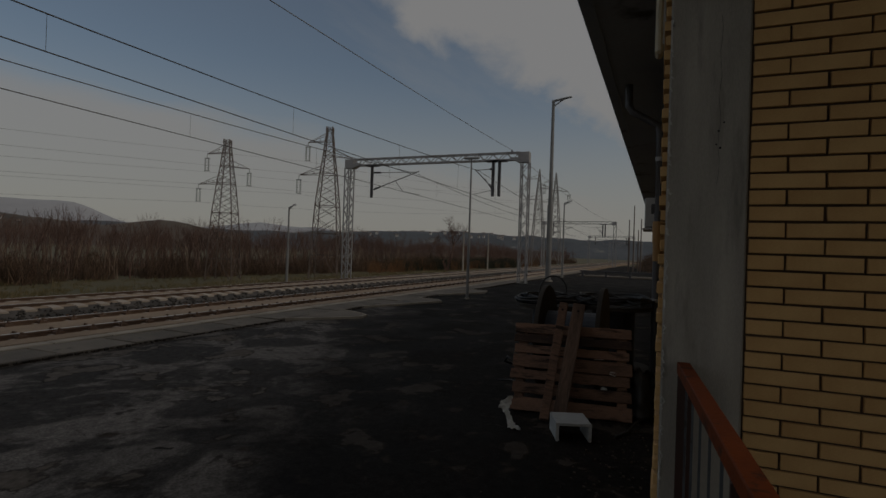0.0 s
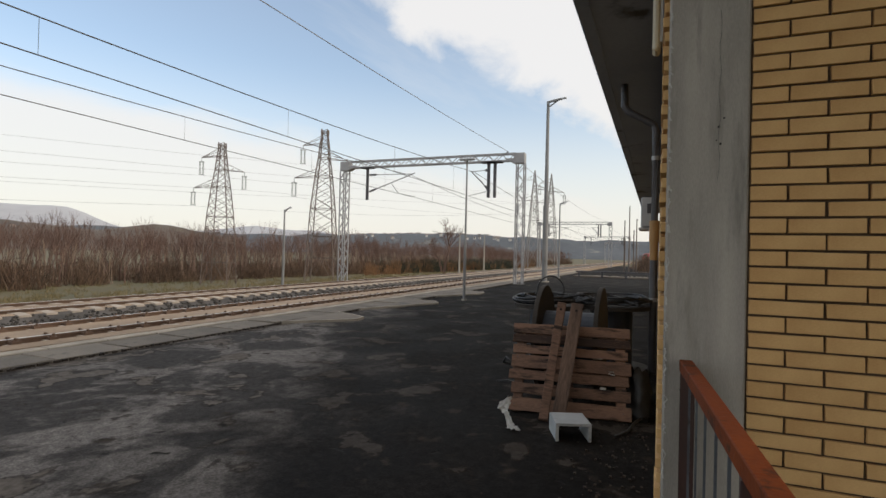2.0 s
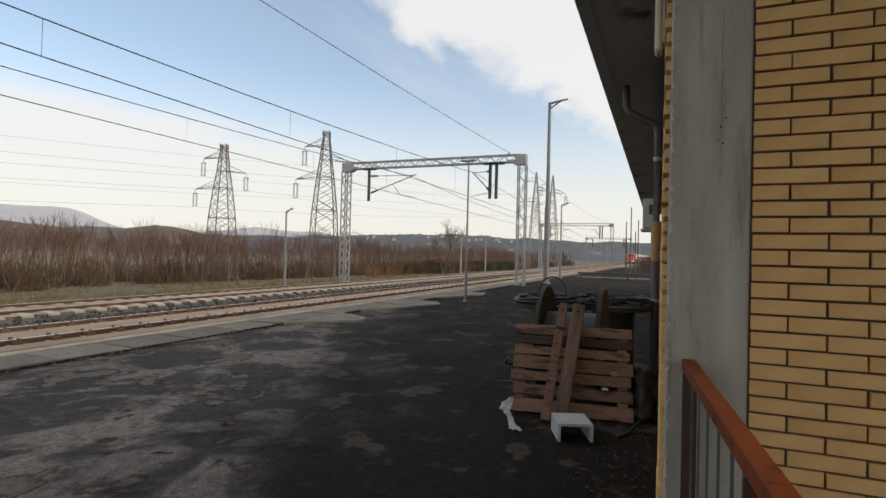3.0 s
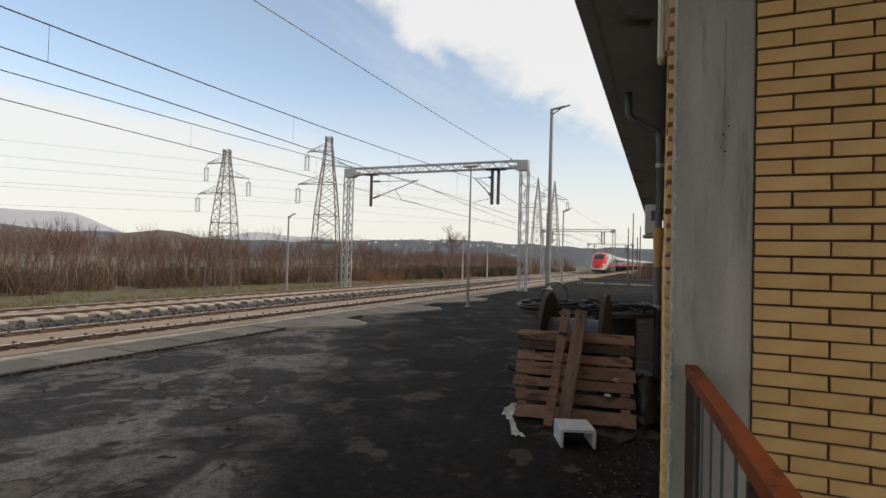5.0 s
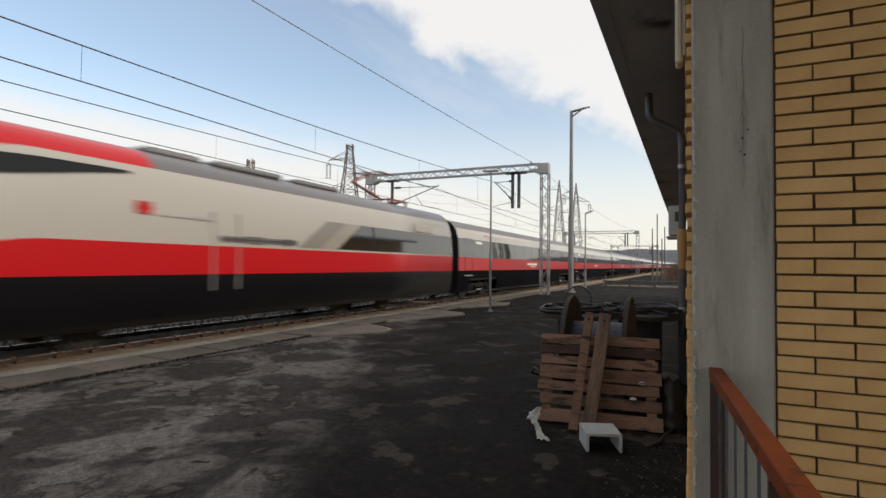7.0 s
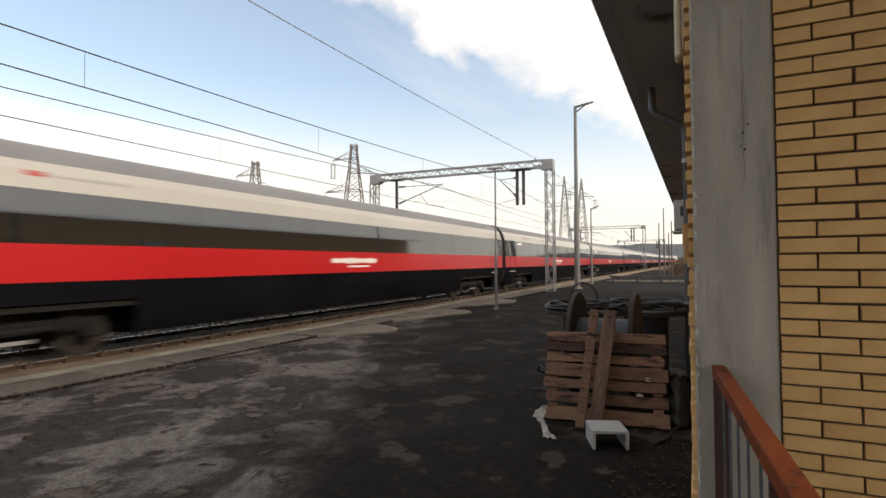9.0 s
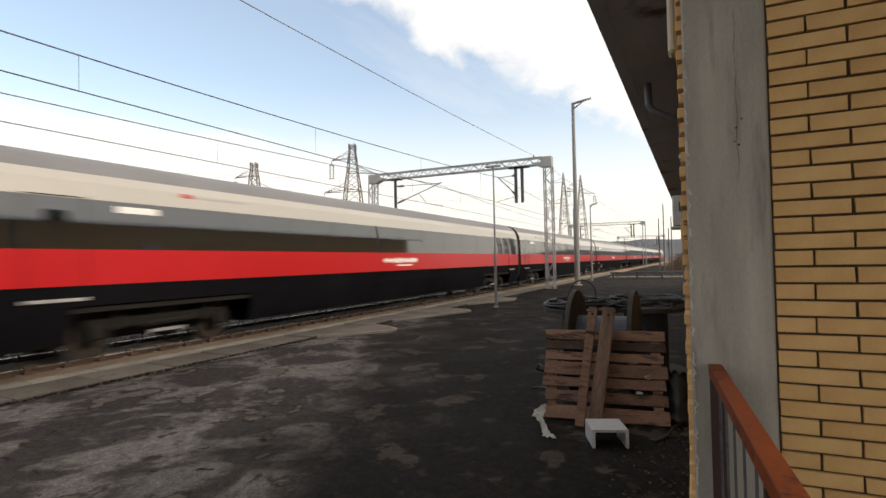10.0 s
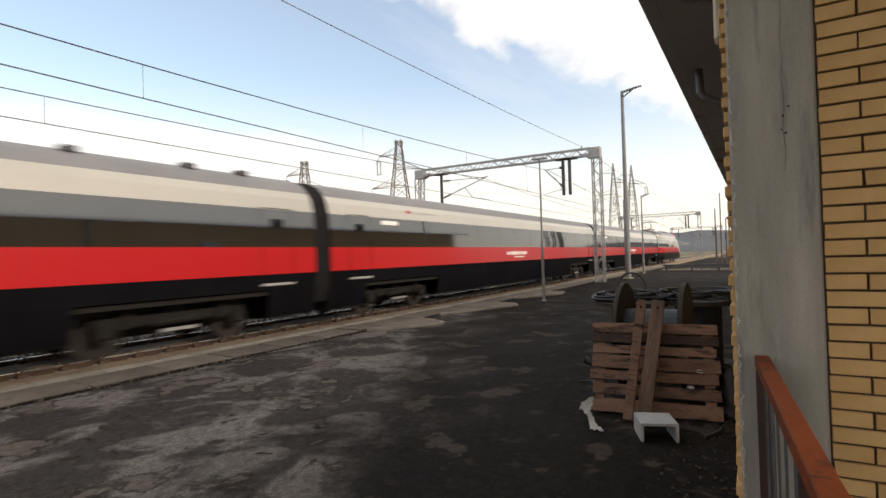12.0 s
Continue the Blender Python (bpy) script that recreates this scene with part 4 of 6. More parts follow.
# power car: a lofted body, long sloping nose
def loco_section(s, n=28):
    """Outline at s metres behind the tip, from the belly on one side over the roof to the other."""
    k = min(s / 4.0, 1.0)
    w = max(1.50 * (1 - (1 - min(s / 3.2, 1)) ** 2.6) ** 0.42, 0.02)
    top = 1.0 + 2.93 * (1 - (1 - k) ** 1.6) ** 0.8
    low = 0.36
    if s < 0.5:
        low = 0.60 - 0.24 * (s / 0.5) ** 0.6
    pts = []
    H = top - low
    base = [(0.80, 0.0), (0.93, 0.025), (0.983, 0.15), (1.0, 0.262), (1.0, 0.36), (1.0, 0.45), (0.99, 0.53), (0.98, 0.60), (0.965, 0.66), (0.945, 0.72), (0.92, 0.77), (0.893, 0.815), (0.85, 0.86), (0.79, 0.90), (0.70, 0.935), (0.57, 0.965), (0.40, 0.985), (0.2, 0.997), (0, 1.0)]
    soft = 1 - min(s / 5.0, 1)
    for bx, bz in base:
        # the nose is rounder than the body
        round_x = max(1 - max((bz - 0.22) / 0.78, 0) ** 2.2, 0) ** 0.5
        x = w * (bx * (1 - soft) + min(bx, round_x) * soft)
        pts.append((x, low + H * bz))
    return pts


def livery():
    """Paint in zones along the body: charcoal skirt, red band, pale flank, red hood, grey roof."""
    m = bpy.data.materials.new("power car livery")
    m.use_nodes = True
    nt = m.node_tree
    N, L = nt.nodes, nt.links
    bs = N["Principled BSDF"]
    tc = N.new("ShaderNodeTexCoord")
    sep = N.new("ShaderNodeSeparateXYZ")
    L.new(tc.outputs["Object"], sep.inputs[0])
    S, Z = sep.outputs[1], sep.outputs[2]

    def curve(a, b, za, zb, kind="SMOOTHSTEP", src=None):
        r = N.new("ShaderNodeMapRange"); r.interpolation_type = kind
        r.inputs["From Min"].default_value, r.inputs["From Max"].default_value = a, b
        r.inputs["To Min"].default_value, r.inputs["To Max"].default_value = za, zb
        L.new(src or S, r.inputs["Value"])
        return r.outputs[0]

    def above(limit):
        g = N.new("ShaderNodeMath"); g.operation = "GREATER_THAN"
        L.new(Z, g.inputs[0]); L.new(limit, g.inputs[1])
        return g.outputs[0]

    def less(a, v):
        g = N.new("ShaderNodeMath"); g.operation = "LESS_THAN"; g.inputs[1].default_value = v
        L.new(a, g.inputs[0])
        return g.outputs[0]

    def mul(a, b):
        g = N.new("ShaderNodeMath"); g.operation = "MULTIPLY"
        L.new(a, g.inputs[0]); L.new(b, g.inputs[1])
        return g.outputs[0]

    def lay(col, fac, rgb):
        x = N.new("ShaderNodeMix"); x.data_type = "RGBA"
        x.inputs[7].default_value = (*rgb, 1)
        if hasattr(col, "links"):
            L.new(col, x.inputs[6])
        else:
            x.inputs[6].default_value = (*col, 1)
        L.new(fac, x.inputs[0])
        return x.outputs[2]

    red, white, roof, dark = (0.45, 0.010, 0.016), (0.39, 0.385, 0.365), (0.13, 0.13, 0.14), (0.005, 0.005, 0.007)
    c = lay(dark, above(curve(0.0, 4.6, 0.68, 1.35)), red)
    c = lay(c, above(curve(0.3, 5.4, 0.66, 1.96)), white)
    hood = mul(above(curve(-1.0, 5.3, 0.75, 3.42, "SMOOTHSTEP")), less(S, 7.3))
    c = lay(c, mul(above(curve(0, 1, 3.42, 3.42)), less(S, 99)), roof)
    c = lay(c, hood, red)
    L.new(c, bs.inputs["Base Color"])
    bs.inputs["Roughness"].default_value = 0.3
    bs.inputs["Coat Weight"].default_value = 0.2
    bs.inputs["Specular IOR Level"].default_value = 0.25
    return m


def make_loco():
    lo = thing("power_car", "streamlined power car with red hood, pale flanks and charcoal skirt", "locomotive", "power cars of the passing train")
    ss = [0.0, 0.02, 0.06, 0.15, 0.3, 0.5, 0.75, 1.05, 1.4, 1.8, 2.2, 2.65, 3.1, 3.6, 4.1, 4.7, 5.3, 6.0, 7.0, 8.0, 12, 16, 21.2]
    bm = BM()
    rows = []
    for s in ss:
        p = loco_section(s)
        rows.append([bm.verts.new((x, s, z)) for x, z in p] + [bm.verts.new((-x, s, z)) for x, z in p[-2::-1]])
    for a, b in zip(rows, rows[1:]):
        for i in range(len(a) - 1):
            bm.faces.new((a[i], b[i], b[i + 1], a[i + 1]))
        bm.faces.new((a[-1], b[-1], b[0], a[0]))
    bm.faces.new(rows[0][::-1])
    bm.faces.new(rows[-1])
    bmesh.ops.recalc_face_normals(bm, faces=bm.faces[:])
    body = part("body", bm, M["livery"], lo, smooth=True)

    def surf(s, f):
        """A point on the skin, f from 0 at the belly to 1 on the ridge."""
        p = loco_section(s)
        k = f * (len(p) - 1)
        i = min(int(k), len(p) - 2)
        t = k - i
        return Vector((p[i][0] * (1 - t) + p[i + 1][0] * t, s, p[i][1] * (1 - t) + p[i + 1][1] * t))

    def patch(name, ring_pairs, mat, label="", lift=0.012, both=True, parent=lo, side=0):
        """A curved sheet just over the skin; ring_pairs: (s, f from, f to)."""
        bm = BM()
        for sg in ((side,) if side else (1, -1)):
            rws = []
            for s, f0, f1 in ring_pairs:
                row = []
                for j in range(5):
                    v = surf(s, f0 + (f1 - f0) * j / 4)
                    nrm = (surf(s, min(f0 + (f1 - f0) * j / 4 + 0.02, 1)) - surf(s, max(f0 + (f1 - f0) * j / 4 - 0.02, 0)))
                    nv = Vector((nrm.z, -0.4 if s < 5 else 0, -nrm.x)).normalized()
                    v = v + nv * lift
                    row.append(bm.verts.new((v.x * sg, v.y, v.z)))
                rws.append(row)
            for a, b in zip(rws, rws[1:]):
                for j in range(4):
                    q = (a[j], b[j], b[j + 1], a[j + 1])
                    bm.faces.new(q if sg > 0 else q[::-1])
        return part(name, bm, mat, parent, label, smooth=True)

    patch("windscreen", [(1.42, 0.80, 1.0), (1.6, 0.765, 1.0), (2.1, 0.752, 1.0), (2.6, 0.75, 1.0), (2.85, 0.765, 1.0)], M["cab_glass"], "dark raked windscreen", lift=0.02)
    for sg in (1, -1):
        patch("cab_side_window", [(2.5, 0.425, 0.44), (3.0, 0.435, 0.50), (3.6, 0.45, 0.555), (4.3, 0.475, 0.595), (5.2, 0.515, 0.61), (6.2, 0.57, 0.615), (6.8, 0.60, 0.615)], M["cab_glass"], "pointed black cab side window", lift=0.015, side=sg)
    for sg in (1, -1):
        h = patch("headlight", [(0.20, 0.535, 0.565), (0.38, 0.50, 0.595), (0.75, 0.485, 0.575), (1.0, 0.475, 0.55), (1.15, 0.49, 0.525)], M["galv"], "pale oval headlight rim", lift=0.012, side=sg)
        patch("lens", [(0.25, 0.535, 0.562), (0.42, 0.512, 0.583), (0.75, 0.497, 0.563), (0.98, 0.487, 0.538), (1.08, 0.495, 0.522)], M["train_glass"], "dark headlight glass", lift=0.022, parent=h, side=sg)
        patch("lamp", [(0.86, 0.497, 0.528), (0.97, 0.495, 0.526)], M["headlight"], "lit round lamp", lift=0.034, parent=h, side=sg)
        patch("fog_light", [(0.22, 0.66, 0.72), (0.30, 0.65, 0.74), (0.40, 0.66, 0.72)], M["train_glass"], "small dark round lamp", lift=0.014, side=sg)
    bm = BM()
    c = surf(0.95, 1.0)
    rod(bm, c + Vector((0, -0.02, -0.01)), c + Vector((0, -0.05, 0.045)), 0.15, n=20)
    part("emblem", bm, M["steel_dark"], lo, "round grey emblem plate")
    bm = BM()
    box(bm, (0, 0.35, 0.98), (0.5, 0.3, 0.10), bevel=0.02)
    part("number_plate", bm, M["steel_dark"], lo)
    # wipers
    bm = BM()
    for sg in (1, -1):
        bar(bm, surf(1.45, 1.0) + Vector((0.1 * sg, 0, 0.03)), surf(2.1, 0.86) * 1.0 + Vector((0 if sg > 0 else -2 * surf(2.1, 0.86).x, -0.03, 0.05)), 0.02)
    part("wiper", bm, M["rubber"], lo)
    # grilles, doors, equipment
    for sg in (1, -1):
        for a in (8.6, 9.3):
            bm = BM()
            bar(bm, (sg * 1.505, a, 1.0), (sg * 1.49, a, 2.7), 0.03)
            part("door_handrail", bm, M["galv"], lo)
    for sg in (1, -1):
        for name, mat, y0, y1, label in (("window_band", M["train_band"], 13.0, None, "black band that begins at a slant"), ("pale_stripe", M["stripe_pale"], 12.2, 13.0, "beige slanted stripe"), ("grey_stripe", M["stripe_grey"], 11.3, 12.2, "grey slanted stripe")):
            bm = BM()
            lo_y, hi_y = (21.1, 21.1) if y1 is None else (y1, y1 + 1.25)
            rws = []
            for z, x in ((2.02, 1.508), (2.40, 1.494), (2.80, 1.462)):
                f = (z - 2.02) / 0.78
                rws.append([bm.verts.new((sg * (x + 0.004), y0 + 1.25 * f, z)), bm.verts.new((sg * (x + 0.004), lo_y + (hi_y - lo_y) * f, z))])
            for a, b in zip(rws, rws[1:]):
                q = (a[0], a[1], b[1], b[0])
                bm.faces.new(q if sg > 0 else q[::-1])
            part(name, bm, mat, lo, label)
        bm = BM()
        box(bm, (sg * 1.43, 18.6, 3.0), (0.02, 1.5, 0.3), rot=(0, -sg * 14, 0))
        part("vent_panel", bm, M["stripe_pale"], lo, "beige vent panel")
    bars_text(lo, 10.0, 2.12, 2.5, 0.18, M["steel_dark"], 11, seed=3, x=1.508)
    bars_text(lo, 8.0, 2.52, 1.3, 0.07, M["logo_grey"], 8, seed=5, x=1.495)
    bars_text(lo, 7.0, 2.62, 0.34, 0.24, M["train_red"], 2, seed=6, x=1.49)
    for y, l, w in ((8.2, 1.4, 1.5), (10.3, 2.2, 1.7), (13.0, 2.0, 1.6)):
        bm = BM()
        box(bm, (0, y, 3.90), (w, l, 0.13), bevel=0.04)
        box_part = part("roof_equipment", bm, M["train_roof"], lo, "grey roof box")
        bm = BM()
        for k in range(7):
            for sg in (1, -1):
                box(bm, (sg * w * 0.40, y - l / 2 + 0.2 + k * (l - 0.4) / 6, 3.968), (w * 0.16, 0.10, 0.02))
        part("louvre", bm, M["steel_dark"], box_part, "dark louvre slots")
    # pantograph, raised, knee to the front
    bm = BM()
    for x in (-0.5, 0.5):
        bar(bm, (x, 17.5, 4.06), (x, 18.9, 4.06), 0.06)
        for y in (17.5, 18.8):
            rod(bm, (x, y, 3.75), (x, y, 4.08), 0.05, n=8)
    for y in (17.6, 18.7):
        bar(bm, (-0.5, y, 4.07), (0.5, y, 4.07), 0.06)
    rod(bm, (0, 17.8, 4.08), (0, 15.8, 4.5), 0.06, 0.05, n=8)
    rod(bm, (0, 15.8, 4.5), (0, 17.0, 4.93), 0.05, 0.035, n=8)
    rod(bm, (0.12, 17.7, 4.06), (0.12, 16.0, 4.42), 0.02, n=6)
    for o in (-0.2, 0.2):
        bar(bm, (0, 17.0, 4.93), (0, 17.0 + o, 4.97), 0.03)
        tube(bm, [(-0.85, 17.0 + o, 4.86), (-0.6, 17.0 + o, 4.98), (0.6, 17.0 + o, 4.98), (0.85, 17.0 + o, 4.86)], 0.025)
    part("pantograph", bm, M["panto"], lo, "raised reddish pantograph")
    for y in (5.0, 15.4):
        bogie(lo, y)
    bm = BM()
    for y0, y1 in ((6.9, 13.4),):
        box(bm, (0, (y0 + y1) / 2, 0.66), (2.5, y1 - y0, 0.5), bevel=0.05)
    part("belly_box", bm, M["under"], lo)
    return lo


def train():
    M["livery"] = livery()
    lead = make_loco()
    TRAIN.append((lead, 0.0))
    first = make_coach(False)
    TRAIN.append((first, LOCO))
    other = make_coach(True)
    TRAIN.append((other, LOCO + COACH * 8))
    for k in range(1, 11):
        if k == 8:
            continue
        TRAIN.append((copy_thing(first, pose(NEAR, 100, RAIL)), LOCO + COACH * k))
    tail = thing("power_car", "streamlined power car with red hood, pale flanks and charcoal skirt", "locomotive", "power cars of the passing train")
    # the rear car is the same, turned round: its parts are turned under it
    for o in lead.children:
        def dup(src, par, turn):
            q = src.copy()
            scene.collection.objects.link(q)
            q.parent = par
            if turn:
                q.matrix_basis = pose(0, 21.5, 0, 0, 0, 180) @ src.matrix_basis
            for ch in src.children:
                dup(ch, q, False)
        dup(o, tail, True)
    TRAIN.append((tail, LOCO + COACH * 11))


train()

# ---------- overhead line ----------
def lattice_leg(bm, x, y, z0, z1, w, n):
    h = w / 2
    for sx in (-1, 1):
        for sy in (-1, 1):
            bar(bm, (x + sx * h, y + sy * h, z0), (x + sx * h, y + sy * h, z1), 0.065)
    dz = (z1 - z0) / n
    for k in range(n):
        a, b = z0 + k * dz, z0 + (k + 1) * dz
        s = 1 if k % 2 else -1
        for sy in (-1, 1):
            bar(bm, (x - s * h, y + sy * h, a), (x + s * h, y + sy * h, b), 0.035)
        for sx in (-1, 1):
            bar(bm, (x + sx * h, y - s * h, a), (x + sx * h, y + s * h, b), 0.035)


def portal(y, near=True):
    p = thing("catenary_portal", "galvanised lattice steel portal carrying the overhead line", "catenary portal", "overhead line portals", at=(0, y, 0))
    xr, xl, top = -7.82, -20.25, 7.88
    for x in (xr, xl):
        bm = BM()
        lattice_leg(bm, x, 0, -0.75, top - 0.62, 0.46, 14)
        leg = part("leg", bm, M["galv"], p)
        bm = BM()
        box(bm, (x, 0, -0.72 if x == xl else -0.14), (0.75, 0.75, 0.75 if x == xl else 0.28), bevel=0.03)
        part("footing", bm, M["slab"], leg, "concrete footing")
        bm = BM()
        s = 1 if x == xl else -1
        box(bm, (x + s * 0.08, 0, top - 0.30), (0.66, 0.5, 0.62), bevel=0.01)
        prism_x = [(x + s * 0.40, top - 0.62), (x + s * 0.40, top - 0.30), (x + s * 1.0, top - 0.30)]
        vs = [[bm.verts.new((a, o, z)) for a, z in prism_x] for o in (-0.22, 0.22)]
        bm.faces.new(vs[0]); bm.faces.new(vs[1][::-1])
        for i in range(3):
            bm.faces.new((vs[0][i], vs[0][(i + 1) % 3], vs[1][(i + 1) % 3], vs[1][i]))
        bmesh.ops.recalc_face_normals(bm, faces=bm.faces[:])
        part("corner_plate", bm, M["galv"], leg, "plated corner")
    bm = BM()
    xa, xb, zt, zb, h = xl + 0.3, xr - 0.3, top, top - 0.42, 0.21
    for z in (zt, zb):
        for o in (-h, h):
            bar(bm, (xa, o, z), (xb, o, z), 0.07)
    n = 26
    dx = (xb - xa) / n
    for k in range(n):
        a, b = xa + k * dx, xa + (k + 1) * dx
        s = k % 2
        for o in (-h, h):
            bar(bm, (a, o, zb if s else zt), (b, o, zt if s else zb), 0.035)
        bar(bm, (a, -h if s else h, zt), (b, h if s else -h, zt), 0.03)
        bar(bm, (a, -h if s else h, zb), (b, h if s else -h, zb), 0.03)
    part("beam", bm, M["galv"], p)
    # hanging posts with brackets to the wires
    for xs, c, side in (((-18.45,), FAR, 1), ((-9.85, -9.45), NEAR, -1)):
        for x in xs:
            bm = BM()
            box(bm, (x, 0, 7.42), (0.9, 0.5, 0.08), bevel=0.01)
            rod(bm, (x, 0, 5.25), (x, 0, 7.4), 0.10, n=12)
            hp = part("hanging_post", bm, M["steel_dark"], p, "dark steel drop post")
        x = xs[0] if side > 0 else xs[0]
        bm = BM()
        tip = Vector((c + 0.15 * side, 0, 6.9))
        rod(bm, (x, 0, 6.95), tip, 0.025, n=8)
        rod(bm, (x, 0, 5.75), tip + Vector((0.1 * side, 0, 0.05)), 0.035, n=8)
        rod(bm, (x + 0.55 * (c - x), 0, 6.35), (c - 0.9 * side, 0, 5.62), 0.025, n=8)
        rod(bm, (c - 1.1 * side, 0, 5.68), (c + 0.3 * side, 0, 5.40), 0.018, n=8)
        br = part("bracket", bm, M["galv"], p, "tubular steel cantilever")
        for z0 in (5.75, 6.95):
            bm = BM()
            rod(bm, Vector((x, 0, z0)).lerp(tip, 0.05), Vector((x, 0, z0)).lerp(tip, 0.20), 0.05, n=10)
            for k in range(5):
                q = Vector((x, 0, z0)).lerp(tip, 0.06 + 0.03 * k)
                rod(bm, q - Vector((0.012, 0, 0)), q + Vector((0.012, 0, 0)), 0.075, n=10)
            part("insulator", bm, M["steel_dark"], br, "ribbed insulator")
    return p


PY = (31.0, 95.0, 159.0, 223.0)
for _y in PY:
    portal(_y)


def wires():
    spans = [-33.0] + list(PY)
    for c, nm, zm in ((NEAR, "nearer", 6.86), (FAR, "farther", 6.82)):
        w = thing("overhead_line", "dark contact wire hung from a messenger wire over the %s track" % nm, "overhead wire", "overhead lines", at=(c, 0, 0))
        zc, sag = (5.22, 0.97) if c == NEAR else (5.38, 0.78)
        bm = BM()
        tube(bm, [(0.15 * (1 if k % 2 else -1), y, zc) for k, y in enumerate(spans)], 0.014, 5)
        part("contact_wire", bm, M["wire"], w)
        pts, drops = [], []
        for a, b in zip(spans, spans[1:]):
            n = 16
            for k in range(n):
                f = k / n
                pts.append((0, a + (b - a) * f, zm - 4 * sag * f * (1 - f)))
            for k in range(9):
                f = (k + 0.5) / 9
                drops.append((a + (b - a) * f, zm - 4 * sag * f * (1 - f)))
        pts.append((0, spans[-1], zm))
        bm = BM()
        tube(bm, pts, 0.015, 5)
        part("messenger_wire", bm, M["wire"], w)
        for y, z in drops[:20]:
            bm = BM()
            rod(bm, (0, y, zc), (0, y, z), 0.005, n=4)
            part("dropper", bm, M["wire"], w)
    f = thing("feeder_wire", "thin feeder wire strung along the portal tops", "wire")
    bm = BM()
    pts = []
    for a, b in zip(spans, spans[1:]):
        for k in range(12):
            q = k / 12
            pts.append((-8.7, a + (b - a) * q, 8.06 - 4 * 0.63 * q * (1 - q)))
    tube(bm, pts, 0.013, 5)
    part("strand", bm, M["pole"], f)
    for y in PY:
        bm = BM()
        rod(bm, (-8.7, y, 7.88), (-8.7, y, 8.08), 0.035, n=8)
        part("insulator", bm, M["steel_dark"], f)


wires()


# ---------- lamp posts ----------
def lamp_post(x, y, z0, h, kind, r=0.07, label="", mat="galv", turn=0):
    p = thing("lamp_post", label, "lamp post", "lamp posts along the railway", at=(x, y, z0), turn=(0, 0, turn))
    bm = BM()
    rod(bm, (0, 0, -0.05), (0, 0, h * 0.42), r * 1.15, n=12)
    rod(bm, (0, 0, h * 0.42), (0, 0, h), r * 0.85, r * 0.62, n=12)
    part("pole", bm, M[mat], p)
    bm = BM()
    rod(bm, (0, 0, -0.02), (0, 0, 0.05), r * 2, n=12)
    part("base_plate", bm, M["concrete"], p)
    if kind == "arm":
        bm = BM()
        rod(bm, (0, 0, h - 0.05), (h * 0.075, 0, h + 0.10), r * 0.5, n=8)
        rod(bm, (0, 0, h - h * 0.035), (h * 0.06, 0, h + 0.06), r * 0.3, n=8)
        a = part("arm", bm, M[mat], p)
        bm = BM()
        box(bm, (h * 0.085, 0, h + 0.12), (h * 0.03, 0.16, 0.1), rot=(0, -8, 0), bevel=0.02)
        part("lamp_head", bm, M["cabinet"], p, "small grey lamp head")
    else:
        bm = BM()
        box(bm, (0.0, 0, h + 0.03), (0.62, 0.16, 0.09), bevel=0.03)
        part("lamp_head", bm, M["cabinet"], p, "flat grey tube lamp head")
    return p


lamp_post(-7.1, 35.15, 0, 12.12, "arm", 0.16, "tall tapered grey steel lamp post with a short arm", "pole")
lamp_post(-6.75, 18.5, 0, 5.25, "flat", 0.045, "slim grey post with a flat lamp head", "pole")
lamp_post(-7.46, 42.6, 0, 6.0, "arm", 0.07, "slim grey lamp post with a short arm", "pole")
lamp_post(-20.6, 25.2, -0.65, 4.75, "arm", 0.07, "slim grey lamp post beyond the tracks", "pole")
lamp_post(-20.5, 54.65, -0.65, 4.8, "flat", 0.085, "pale concrete lamp post beyond the tracks", "concrete")
lamp_post(-20.5, 63.54, -0.65, 4.9, "flat", 0.085, "pale concrete lamp post beyond the tracks", "concrete")
def bare_pole(x, y, h):
    p = thing("pole", "thin dark brown wooden pole beyond the platform end", "pole", "poles in the goods yard", at=(x, y, -0.35))
    bm = BM()
    rod(bm, (0, 0, -0.1), (0, 0, h), 0.085, 0.06, n=10)
    part("shaft", bm, M["rust_lattice"], p)
    bm = BM()
    rod(bm, (0, 0, h), (0, 0, h + 0.06), 0.075, 0.03, n=10)
    part("cap", bm, M["steel_dark"], p)


for _x, _y, _h in ((-4.06, 70, 6.8), (-3.5, 70, 8.6), (-3.0, 71, 5.6), (-2.6, 69, 6.9), (-4.9, 86, 5.2)):
    bare_pole(_x, _y, _h)


